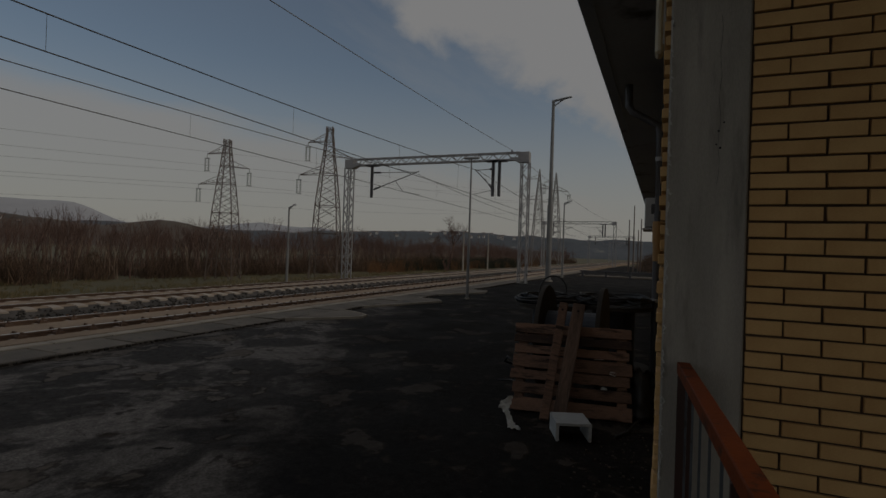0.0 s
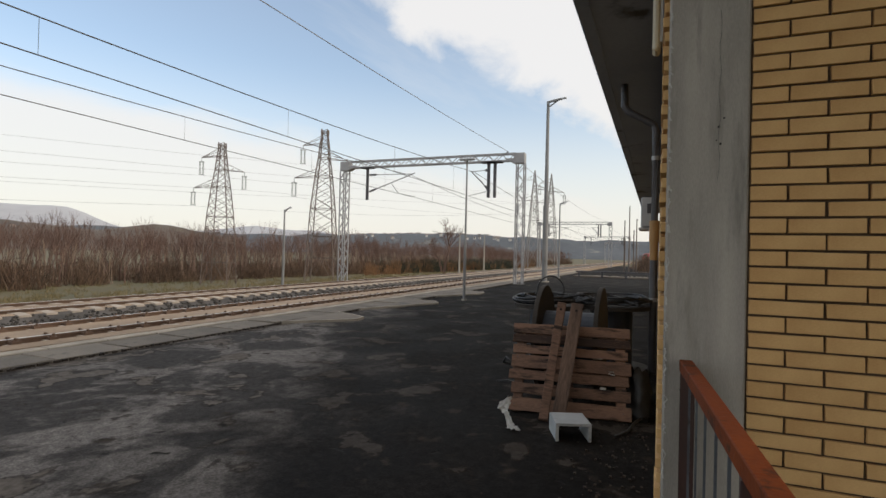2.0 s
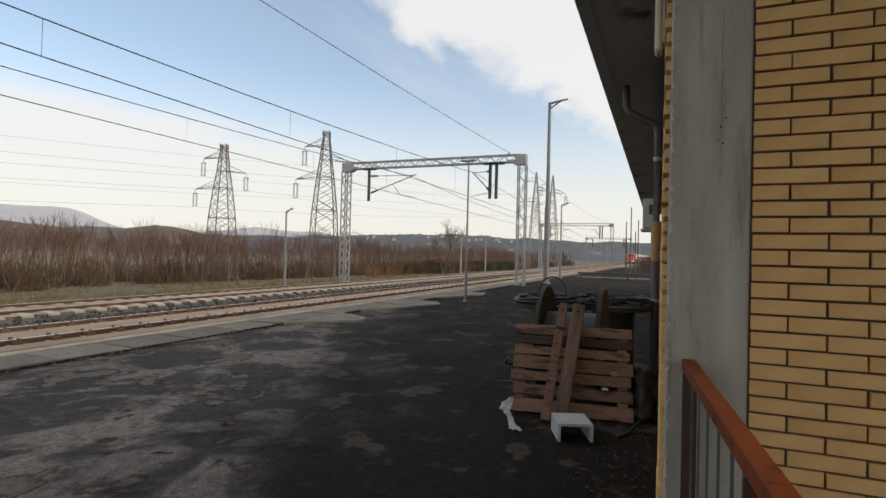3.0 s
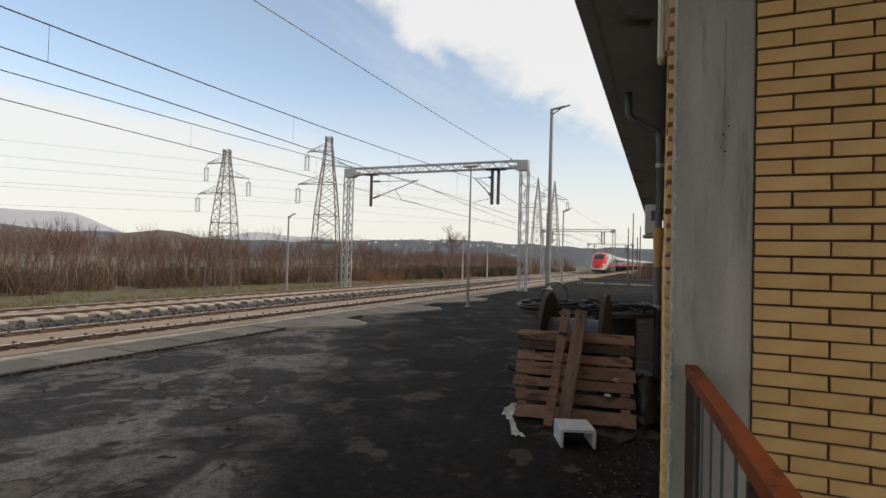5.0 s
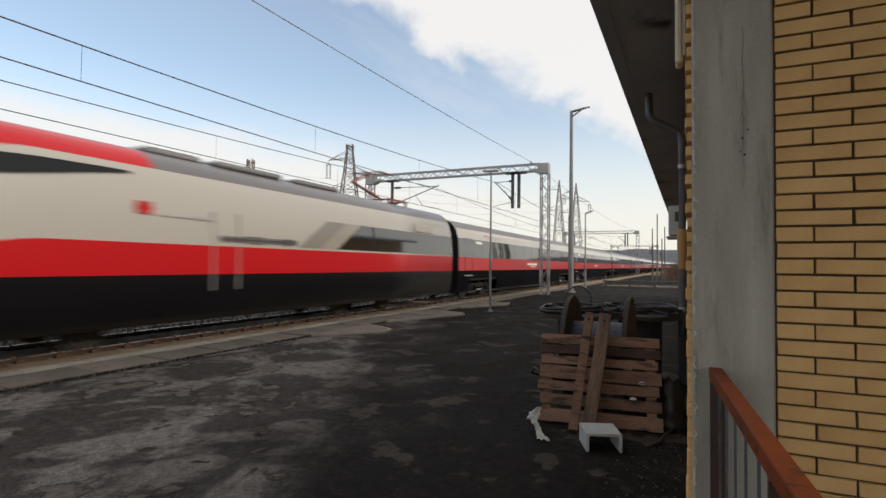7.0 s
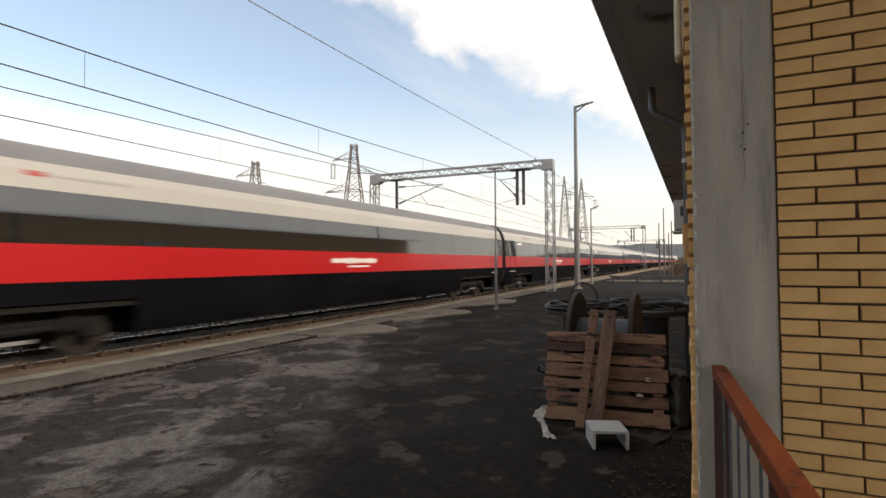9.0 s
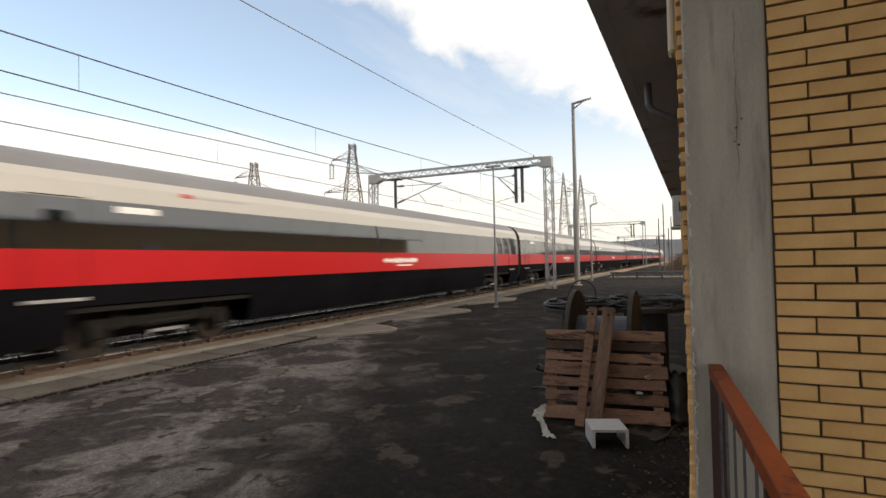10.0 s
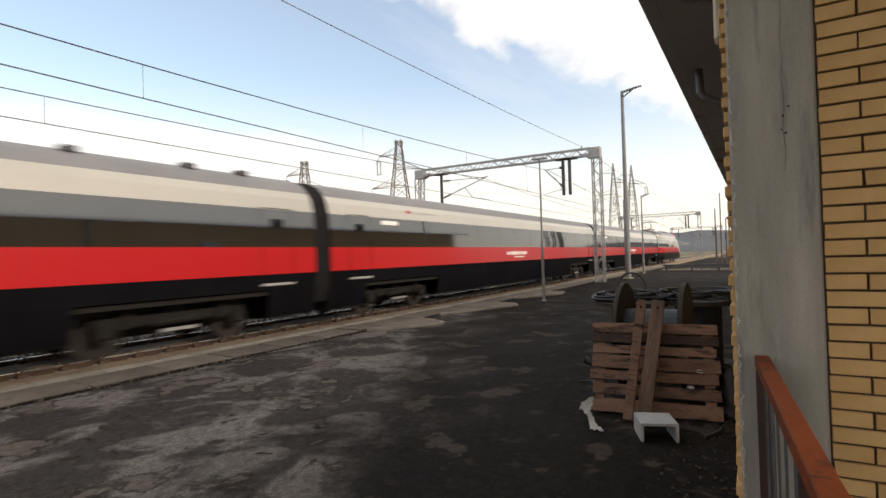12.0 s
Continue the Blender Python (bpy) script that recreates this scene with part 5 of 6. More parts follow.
# ---------- power line pylons ----------
def pylon(x, y, z0, h, mat, label, peaked=False):
    p = thing("pylon", label, "pylon", "power line pylons", at=(x, y, z0), turn=(0, 0, PYLON_TURN))
    shape = ((0, 0.091), (0.31, 0.077), (0.48, 0.068), (0.69, 0.048), (0.81, 0.033), (0.905, 0.025), (0.96, 0.018), (0.98, 0.021), (1.0, 0.019))
    if peaked:
        shape = ((0, 0.070), (0.4, 0.048), (0.7, 0.029), (0.9, 0.011), (1.0, 0.002))

    def half(z):
        f = z / h
        for (fa, wa), (fb, wb) in zip(shape, shape[1:]):
            if f <= fb + 1e-6:
                return h * (wa + (wb - wa) * (f - fa) / (fb - fa))
        return h * shape[-1][1]

    bm = BM()
    levels = [0, 0.16, 0.30, 0.40, 0.48, 0.555, 0.62, 0.69, 0.75, 0.81, 0.86, 0.905, 0.955, 0.98, 1.0]
    m = h * 0.0034
    for fa, fb in zip(levels, levels[1:]):
        za, zb = fa * h, fb * h
        A, B = half(za), half(zb)
        ca = [(-A, -A), (A, -A), (A, A), (-A, A)]
        cb = [(-B, -B), (B, -B), (B, B), (-B, B)]
        for i in range(4):
            j = (i + 1) % 4
            bar(bm, (*ca[i], za), (*cb[i], zb), m * 1.5)
            if fa == 0:       # the feet are braced from the middle of the first girder
                mid = ((cb[i][0] + cb[j][0]) / 2, (cb[i][1] + cb[j][1]) / 2, zb)
                bar(bm, (*ca[i], za), mid, m * 0.9)
                bar(bm, (*ca[j], za), mid, m * 0.9)
            else:
                bar(bm, (*ca[i], za), (*cb[j], zb), m * 0.75)
                bar(bm, (*ca[j], za), (*cb[i], zb), m * 0.75)
            if fa in (0.16, 0.30, 0.48, 0.69, 0.81, 0.905, 0.98):
                bar(bm, (*ca[i], za), (*ca[j], za), m * 1.1)
    part("tower", bm, mat, p)
    for fz, sd, ln in ((0.69, -1, 0.145), (0.81, 1, 0.125), (0.905, -1, 0.115)):
        z = fz * h
        w = half(z)
        bm = BM()
        tip = Vector((sd * (w + ln * h), 0, z - h * 0.012))
        for o in (-w, w):
            bar(bm, (sd * w, o, z), tip, m)
            bar(bm, (sd * w * 0.9, o, z + h * 0.045), tip, m * 0.8)
        for k in (0.33, 0.66):
            q = Vector((sd * w, 0, z)).lerp(tip, k)
            bar(bm, q + Vector((0, -w * (1 - k), 0)), q + Vector((0, w * (1 - k), h * 0.03 * (1 - k))), m * 0.6)
        arm = part("cross_arm", bm, mat, p)
        bm = BM()
        # two strings side by side between end plates
        rod(bm, tip, tip - Vector((0, 0, h * 0.03)), h * 0.0022, n=5)
        for o in (-0.011 * h, 0.011 * h):
            s = tip + Vector((o, 0, 0))
            rod(bm, s - Vector((0, 0, h * 0.03)), s - Vector((0, 0, h * 0.118)), h * 0.002, n=5)
            for k in range(7):
                q = s - Vector((0, 0, h * 0.034 + k * h * 0.0115))
                rod(bm, q, q - Vector((0, 0, h * 0.004)), h * 0.0065, n=8)
        for zz in (0.03, 0.118):
            box(bm, tip - Vector((0, 0, h * zz)), (h * 0.036, h * 0.006, h * 0.005))
        part("insulator_string", bm, M["glass_insulator"], arm, "string of glass insulators")
        ARMS.append(p.matrix_basis @ (tip - Vector((0, 0, h * 0.125))))
    return p


PYLON_TURN = 24.0
ARMS = []
pylon(-46.35, 45.7, -2.5, 16.25, M["rust_lattice"], "rusting lattice steel power pylon with three arms")
pylon(-41.6, 58.7, -2.5, 20.4, M["rust_lattice"], "rusting lattice steel power pylon with three arms")
pylon(-24.6, 110.0, -0.6, 20.4, M["grey_lattice"], "grey lattice steel power pylon with a pointed head", True)
pylon(-22.8, 119.0, -0.6, 21.0, M["grey_lattice"], "grey lattice steel power pylon with a pointed head", True)


def power_lines():
    for row in range(2):
        own = ARMS[row * 3:row * 3 + 3]
        far = ARMS[(row + 2) * 3:(row + 2) * 3 + 3]
        for a, b in zip(own, far):
            w = thing("power_line", "thin sagging power line conductor", "power line", "power lines")
            bm = BM()
            d = (b - a)
            d.z = 0
            back = a - d.normalized() * 150 + Vector((-25, 0, 0))
            back.z = a.z + 1.0
            pts = []
            for k in range(15):
                f = k / 14
                q = back.lerp(a, f)
                pts.append(q - Vector((0, 0, 4 * 2.2 * f * (1 - f))))
            for k in range(1, 11):
                f = k / 10
                q = a.lerp(b, f)
                pts.append(q - Vector((0, 0, 4 * 0.8 * f * (1 - f))))
            tube(bm, pts, 0.012, 4)
            part("conductor", bm, M["galv"], w)


power_lines()

# ---------- the pile by the wall ----------
M["pallet_wood"] = surface("weathered pallet wood", (0.026, 0.0125, 0.008), (0.20, 0.115, 0.078), 0.85, big=3.4, fine=40, bump=0.45, stretch=(0.5, 2.4, 2.4), random=0.6, mark=(0.016, 0.009, 0.006), mark_scale=3.4, mark_at=(0.50, 0.64))
M["plank_wood"] = surface("grey brown plank wood", (0.040, 0.023, 0.016), (0.20, 0.13, 0.095), 0.85, big=3.4, fine=40, bump=0.45, stretch=(2, 2, 0.3), random=0.35, mark=(0.03, 0.02, 0.014), mark_scale=3)
M["reel_wood"] = surface("dark reel wood", (0.018, 0.015, 0.013), (0.045, 0.038, 0.032), 0.85, big=2, fine=25, bump=0.3, stretch=(2, 2, 0.4))
M["reel_core"] = surface("blue grey wrapped core", (0.012, 0.018, 0.032), (0.028, 0.04, 0.06), 0.6, big=3, fine=25, bump=0.2)
M["cable"] = surface("black cable sheath", (0.006, 0.0065, 0.008), (0.014, 0.015, 0.018), 0.5, big=3, fine=25, bump=0.05)
M["zinc"] = surface("galvanised sheet", (0.34, 0.37, 0.39), (0.48, 0.51, 0.53), 0.55, 0.3, big=5, fine=60, bump=0.06, mark=(0.24, 0.25, 0.26), mark_scale=7)
M["plastic_white"] = surface("torn white plastic", (0.52, 0.52, 0.50), (0.66, 0.66, 0.64), 0.5, big=8, fine=60, bump=0.2)
M["plastic_grey"] = surface("dirty grey plastic sheet", (0.03, 0.03, 0.031), (0.07, 0.068, 0.066), 0.45, big=4, fine=40, bump=0.3)
M["dirt"] = surface("dirt and leaves", (0.016, 0.012, 0.009), (0.045, 0.033, 0.023), 0.95, big=5, fine=50, bump=0.6, island=0.6)


def pallet():
    p = thing("pallet", "weathered brown wooden pallet leaning against a cable reel", "pallet", at=(-0.925, 5.77, 0.015), turn=(-26.5, 0, 7))
    rnd = random.Random(5)
    z = 0.0
    for k, h in enumerate((0.145, 0.118, 0.105, 0.145, 0.10, 0.095, 0.115)):
        w = 1.30 - (0.03 if k % 3 == 1 else 0)
        bm = BM()
        box(bm, (0, 0, 0), (w, 0.021, h), bevel=0.004)
        bmesh.ops.subdivide_edges(bm, edges=[e for e in bm.edges if e.calc_length() > 0.6], cuts=14)
        for v in bm.verts:          # split and chipped long edges
            v.co.z += 0.007 * noise.noise((v.co.x * 6, k * 3.3, 1 if v.co.z > 0 else 6)) + 0.004 * noise.noise((v.co.x * 21, k * 2.1, 4 if v.co.z > 0 else 9))
            v.co.y += 0.004 * noise.noise((v.co.x * 3, k * 1.7, 2))
            if abs(v.co.x) > w / 2 - 0.02:
                v.co.x += 0.014 * noise.noise((v.co.z * 40, k * 5.1, v.co.x))
        bmesh.ops.transform(bm, matrix=pose(rnd.uniform(-0.015, 0.015), 0, z + h / 2, 0, rnd.uniform(-0.7, 0.7), 0), verts=bm.verts)
        part("board", bm, M["pallet_wood"], p)
        z += h + rnd.choice((0.022, 0.03, 0.045))
    top = z - 0.03
    for x in (-0.55, 0.0, 0.55):
        bm = BM()
        box(bm, (x, 0.062, top / 2), (0.10, 0.10, top), bevel=0.005)
        part("stringer", bm, M["pallet_wood"], p)
    for zz in (0.06, top / 2, top - 0.06):
        bm = BM()
        box(bm, (0, 0.124, zz), (1.28, 0.02, 0.12), bevel=0.004)
        part("board", bm, M["pallet_wood"], p)
    for x, zz in ((-0.58, 0.07), (-0.58, 0.6), (0.57, 0.07), (0.57, 0.33), (0.57, 0.62), (0.0, 0.9), (0.58, 0.9)):
        bm = BM()
        rod(bm, (x, -0.0125, zz), (x, -0.009, zz), 0.006, n=6)
        part("nail", bm, M["steel_dark"], p)


def plank(name, a, b, w, t, mat, label):
    a, b = Vector(a), Vector(b)
    d = b - a
    o = thing(name, label, "plank", "planks on the pallet", at=a)
    q = d.to_track_quat("Z", "Y")
    o.matrix_basis = Matrix.Translation(a) @ q.to_matrix().to_4x4() @ pose(0, 0, 0, 0, 0, 12)
    bm = BM()
    box(bm, (0, 0, d.length / 2), (w, t, d.length), bevel=0.006)
    bmesh.ops.subdivide_edges(bm, edges=[e for e in bm.edges if e.calc_length() > 0.5], cuts=9)
    for v in bm.verts:
        v.co.x += 0.006 * noise.noise((v.co.z * 5, w * 30, 0 if v.co.x > 0 else 4))
    part("timber", bm, mat, o)
    # solid black rod stands in for the dark inside of a bolt hole
    bm = BM()
    rod(bm, (0, -t / 2 - 0.0015, d.length * 0.93), (0, t / 2 + 0.001, d.length * 0.93), 0.014, n=10)
    part("bolt_hole", bm, M["rubber"], o)


def reel(x0, x1, y, r, core, label):
    o = thing("cable_reel", label, "cable reel", "cable reels", at=(0, y, 0))
    for x in (x0, x1):
        bm = BM()
        rod(bm, (x - 0.03, 0, r), (x + 0.03, 0, r), r, n=40)
        bmesh.ops.bevel(bm, geom=[e for e in bm.edges if len(e.link_faces) == 2 and any(len(f.verts) > 4 for f in e.link_faces)], offset=0.008, segments=1, affect="EDGES")
        fl = part("flange", bm, M["reel_wood"], o, "dark round wooden flange")
        bm = BM()
        for k in range(6):
            a = k * math.pi / 3
            rod(bm, (x - 0.036, 0.3 * r * math.cos(a), r + 0.3 * r * math.sin(a)), (x + 0.036, 0.3 * r * math.cos(a), r + 0.3 * r * math.sin(a)), 0.018, n=8)
        part("bolt", bm, M["steel_dark"], fl)
    bm = BM()
    rod(bm, (x0 + 0.03, 0, r), (x1 - 0.03, 0, r), core, n=28)
    part("core", bm, M["reel_core"], o, "blue grey wrapped core")


def flat_reel(x, y, r, h, label, seed):
    o = thing("cable_reel", label, "cable reel", "cable reels", at=(x, y, 0))
    for z in (0.03, h - 0.03):
        bm = BM()
        rod(bm, (0, 0, z - 0.028), (0, 0, z + 0.028), r, n=40)
        part("flange", bm, M["reel_wood"], o, "round wooden flange lying flat")
    bm = BM()
    rod(bm, (0, 0, 0.055), (0, 0, h - 0.055), r * 0.55, n=24)
    part("core", bm, M["reel_core"], o)
    rnd = random.Random(seed)
    c = thing("cable_coil", "loose coil of black cable lying on a reel", "cable", "cable coils", at=(x, y, h))
    bm = BM()
    ph = rnd.random() * 6
    pts = []
    for j in range(260):
        a = 2 * math.pi * j / 30
        rr = r * (0.82 + 0.18 * math.sin(a * 0.37 + ph)) + 0.05 * math.sin(2.3 * a + ph)
        pts.append((rr * math.cos(a), rr * math.sin(a), 0.02 + 0.09 * j / 260 + 0.018 * (1 + math.sin(2.7 * a + ph))))
    tube(bm, pts, 0.018, 6)
    part("winding", bm, M["cable"], c)
    return c


def pile():
    pallet()
    plank("plank", (-1.115, 5.42, 0.035), (-1.075, 6.17, 1.18), 0.095, 0.07, M["pallet_wood"], "thick dark brown timber leaning on the pallet")
    plank("plank", (-0.965, 5.40, 0.03), (-0.895, 6.15, 1.185), 0.135, 0.04, M["plank_wood"], "wide grey brown plank leaning on the pallet")
    reel(-1.43, -0.71, 6.95, 0.672, 0.34, "large dark wooden cable reel standing on edge")
    c = flat_reel(-1.62, 8.35, 0.56, 0.98, "wooden cable reel lying flat under black coils", 2)
    bm = BM()
    tube(bm, [(0.0 + 0.21 * math.cos(a), 0.05 * math.sin(a), 0.20 + 0.23 * math.sin(a)) for a in [2 * math.pi * j / 28 for j in range(28)]], 0.014, 6, True)
    part("loop", bm, M["cable"], c, "cable loop standing up")
    c = flat_reel(-0.72, 8.6, 0.58, 1.0, "wooden cable reel lying flat beside the wall", 3)
    bm = BM()
    for k in range(4):
        tube(bm, [(-0.7 + 0.14 * j, -0.5 + 0.12 * math.sin(j * 1.1 + k), 0.10 + 0.06 * math.sin(j * 0.8 + k * 2)) for j in range(9)], 0.016, 6)
    part("loose_cable", bm, M["cable"], c)
    # upturned zinc channel
    o = thing("metal_channel", "short upturned galvanised steel channel on the asphalt", "metal channel", at=(-0.81, 5.17, 0.004), turn=(0, 0, 21))
    t = 0.008
    bm = BM()
    pr = [(-0.165, 0.0), (-0.165, 0.17), (0.165, 0.17), (0.165, 0.0), (0.165 - 0.028, 0.0), (0.165 - 0.028, 0.145), (-0.165 + 0.028, 0.145), (-0.165 + 0.028, 0.0)]
    sweep_y(bm, pr, -0.17, 0.17)
    bmesh.ops.bevel(bm, geom=[e for e in bm.edges if abs(e.verts[0].co.y - e.verts[1].co.y) > 0.1], offset=0.006, segments=2, affect="EDGES")
    part("channel", bm, M["zinc"], o)
    # torn plastic
    o = thing("plastic_scrap", "torn crumpled strip of white plastic on the ground", "plastic", at=(-1.47, 5.28, 0.0))
    bm = BM()
    line = [(0.000, 0.130, 0.240, 0.018), (-0.040, 0.090, 0.170, 0.060), (-0.050, 0.040, 0.130, 0.053), (0.010, -0.010, 0.100, 0.029), (0.050, -0.060, 0.050, 0.029), (0.090, -0.120, 0.020, 0.051), (0.140, -0.200, 0.010, 0.068)]
    rows = []
    for k in range(25):
        u = k / 24 * (len(line) - 1)
        i = min(int(u), len(line) - 2)
        cx, cy, z, w = [p + (q - p) * (u - i) for p, q in zip(line[i], line[i + 1])]
        w *= 1 + 0.5 * noise.noise((u * 3.1, 3, 9))
        rows.append([bm.verts.new((cx + (j - 2) * w / 2, cy + 0.03 * noise.noise((u * 2.4, j * 1.7, 3)), max(z + 0.035 * noise.noise((u * 2.7, j * 1.3, 7)), 0.005))) for j in range(5)])
    for a, b in zip(rows, rows[1:]):
        for j in range(4):
            bm.faces.new((a[j], a[j + 1], b[j + 1], b[j]))
    r = bmesh.ops.solidify(bm, geom=bm.faces[:], thickness=0.003)
    part("strip", bm, M["plastic_white"], o)
    # dirty sheet slumped behind the pallet
    o = thing("plastic_sheet", "dirty grey plastic sheet slumped beside the pallet", "plastic sheet", at=(-0.22, 6.25, 0))
    bm = BM()
    g = []
    for i in range(11):
        a = math.pi * i / 10
        g.append([bm.verts.new(((0.15 - 0.008 * j) * math.cos(a) + 0.06 * noise.noise((i * 0.8, j * 0.7, 0.3)), -0.34 * math.sin(a) * (1 - j / 10) + 0.12 * noise.noise((i * 0.8, j * 0.7, 4.3)), 0.062 * j + 0.008 + 0.05 * (j / 8) * noise.noise((i * 0.9, 2.2, 8.1)))) for j in range(9)])
    for a, b in zip(g, g[1:]):
        for j in range(8):
            bm.faces.new((a[j], a[j + 1], b[j + 1], b[j]))
    bmesh.ops.solidify(bm, geom=bm.faces[:], thickness=0.004)
    part("sheet", bm, M["plastic_grey"], o, smooth=True)
    # scraps of paper caught between the boards
    rnd = random.Random(14)
    for x, y, z in ((-0.72, 5.985, 0.36), (-0.58, 5.955, 0.30), (-0.50, 6.035, 0.46), (-1.30, 5.990, 0.37), (-0.66, 6.105, 0.60), (-1.26, 5.905, 0.20)):
        o = thing("paper_scrap", "small crumpled white paper scrap caught in a pallet", "paper scrap", "paper scraps", at=(x, y, z), turn=(60, rnd.uniform(-12, 12), rnd.uniform(-15, 15)))
        bm = BM()
        l = rnd.uniform(0.05, 0.11)
        rows = [[bm.verts.new((l * (i / 5 - 0.5), 0.02 * (j - 1) * (1 + 0.5 * noise.noise((i * 1.3, x, z))), 0.012 * noise.noise((i * 1.1, j * 1.7, x * 9)))) for j in range(3)] for i in range(6)]
        for a, b in zip(rows, rows[1:]):
            for j in range(2):
                bm.faces.new((a[j], a[j + 1], b[j + 1], b[j]))
        bmesh.ops.solidify(bm, geom=bm.faces[:], thickness=0.003)
        part("scrap", bm, M["plastic_white"], o)
    # hose ends
    for k, pts in enumerate(([(-2.05, 6.9, 0.02), (-1.9, 6.95, 0.03), (-1.75, 6.85, 0.03), (-1.6, 6.8, 0.02), (-1.45, 6.75, 0.02)],
                             [(-1.62, 6.1, 0.45), (-1.72, 6.15, 0.5), (-1.78, 6.25, 0.42), (-1.7, 6.4, 0.36), (-1.5, 6.6, 0.3), (-1.46, 6.7, 0.02)],
                             [(-0.4, 5.3, 0.02), (-0.3, 5.5, 0.02), (-0.24, 5.7, 0.06), (-0.2, 5.9, 0.04), (-0.16, 6.1, 0.02)])):
        o = thing("hose", "length of black hose lying on the asphalt", "hose", "hoses")
        bm = BM()
        tube(bm, pts, 0.014, 7)
        part("hose_length", bm, M["cable"], o, smooth=True)
    # dirt in the corner by the wall
    rnd = random.Random(9)
    items = []
    for k in range(420):
        x, y = -0.1 - abs(rnd.gauss(0, 0.35)), rnd.uniform(3.2, 9)
        s = rnd.uniform(0.006, 0.022)
        items.append(((x, y, s * 0.25), (s, s * rnd.uniform(0.7, 1.6), s * 0.6)))
    d = boxes("leaf_litter", items, M["dirt"], None)
    tagged(d, "dark dirt and leaf litter along the wall foot", "leaf litter", kind="stuff")


pile()


# ---------- platform edge ----------
def edging():
    e = thing("platform_edging", "uneven grey concrete edging slabs along the track", "edging", kind="structure")
    rnd = random.Random(21)
    kinds = []
    for k in range(4):
        bm = BM()
        box(bm, (0, 0, -0.06), (0.86, 1.185, 0.12), bevel=0.012)
        for v in bm.verts:
            v.co += Vector((rnd.uniform(-0.008, 0.008), rnd.uniform(-0.008, 0.008), rnd.uniform(-0.004, 0.004)))
        me = bpy.data.meshes.new("slab")
        bm.to_mesh(me); bm.free()
        me.materials.append(M["slab"])
        kinds.append(me)
    bm = BM()
    box(bm, (0, 0, -0.08), (0.27, 0.985, 0.16), bevel=0.015)
    kerb = bpy.data.meshes.new("kerb_stone")
    bm.to_mesh(kerb); bm.free()
    kerb.materials.append(M["kerb"])
    y = -4.0
    while y < 66:
        shared("slab", rnd.choice(kinds), e, pose(-8.735, y, 0.016 + rnd.uniform(-0.012, 0.012), rnd.uniform(-0.6, 0.6), rnd.uniform(-0.7, 0.7), rnd.uniform(-0.5, 0.5)))
        y += 1.21
    y = -4.0
    while y < 72:
        shared("kerb_stone", kerb, e, pose(-9.325, y, 0.03 + rnd.uniform(-0.006, 0.006), 0, 0, rnd.uniform(-0.3, 0.3)))
        y += 1.0
    # earth and moss in the joint along the asphalt
    bm = BM()
    box(bm, (-8.2, 32.0, -0.07), (0.30, 72.0, 0.08))
    part("joint_earth", bm, M["dirt"], e)
    items = []
    for k in range(900):
        yy = -4 + 50 * (k / 900) ** 1.3
        s = rnd.uniform(0.012, 0.04)
        items.append(((-8.26 + rnd.gauss(0, 0.025), yy + rnd.uniform(-0.05, 0.05), -0.012), (s, s * rnd.uniform(0.8, 2.2), s)))
    tagged(boxes("joint_moss", items, M["dirt"], e), kind="stuff")
    # broken aprons that reach out over the asphalt
    for poly in ([(-8.2, 10.0), (-7.45, 10.75), (-6.98, 11.35), (-7.05, 11.75), (-7.6, 12.1), (-8.2, 12.35)],
                 [(-8.2, 13.5), (-7.6, 14.9), (-7.0, 16.6), (-7.35, 17.1), (-8.2, 17.3)],
                 [(-8.2, 19.2), (-7.1, 21.6), (-7.3, 22.6), (-8.2, 23.0)]):
        bm = BM()
        prism(bm, poly, -0.05, 0.038)
        bmesh.ops.bevel(bm, geom=[x for x in bm.edges if x.verts[0].co.z > 0 and x.verts[1].co.z > 0], offset=0.012, segments=1, affect="EDGES")
        part("slab", bm, M["slab"], e)
        # pale concrete rim, an edge at a time
        for (xa, ya), (xb, yb) in zip(poly, poly[1:]):
            bm = BM()
            bar(bm, (xa, ya, 0.02), (xb, yb, 0.02), 0.05, 0.07)
            part("rim", bm, M["kerb"], e)


M["kerb"] = surface("pale kerb stone", (0.22, 0.195, 0.16), (0.36, 0.32, 0.265), 0.9, big=2, fine=40, bump=0.25, random=0.3)
edging()


def ramp():
    r = thing("buffer_beam", "dark steel guard beam on short posts over a rubble edge", "guard beam", at=(0, 46.0, 0))
    bm = BM()
    box(bm, (-3.5, -0.1, 0.50), (6.1, 0.22, 0.13), bevel=0.02)
    part("beam", bm, M["steel_dark"], r, "dull dark grey steel beam")
    for x in (-6.3, -4.4, -2.5, -0.7):
        bm = BM()
        box(bm, (x, -0.1, 0.22), (0.16, 0.18, 0.46), bevel=0.01)
        part("post", bm, M["steel_dark"], r)
    k = thing("kerb", "low broken concrete kerb at the platform end", "kerb", at=(0, 46.6, 0))
    bm = BM()
    box(bm, (-3.6, 0, 0.03), (6.6, 0.35, 0.14), bevel=0.02)
    part("kerb_edge", bm, M["slab"], k)
    rnd = random.Random(31)
    items = []
    for n in range(260):
        q = rnd.uniform(0.04, 0.16)
        items.append(((rnd.uniform(-6.8, -0.4), 46.95 + abs(rnd.gauss(0, 1.1)), 0.02 + q * 0.3), (q * rnd.uniform(0.8, 1.8), q, q * 0.7)))
    tagged(boxes("rubble", items, M["sleeper"], None), "pale broken rubble beyond the platform kerb", "rubble", kind="stuff")


ramp()

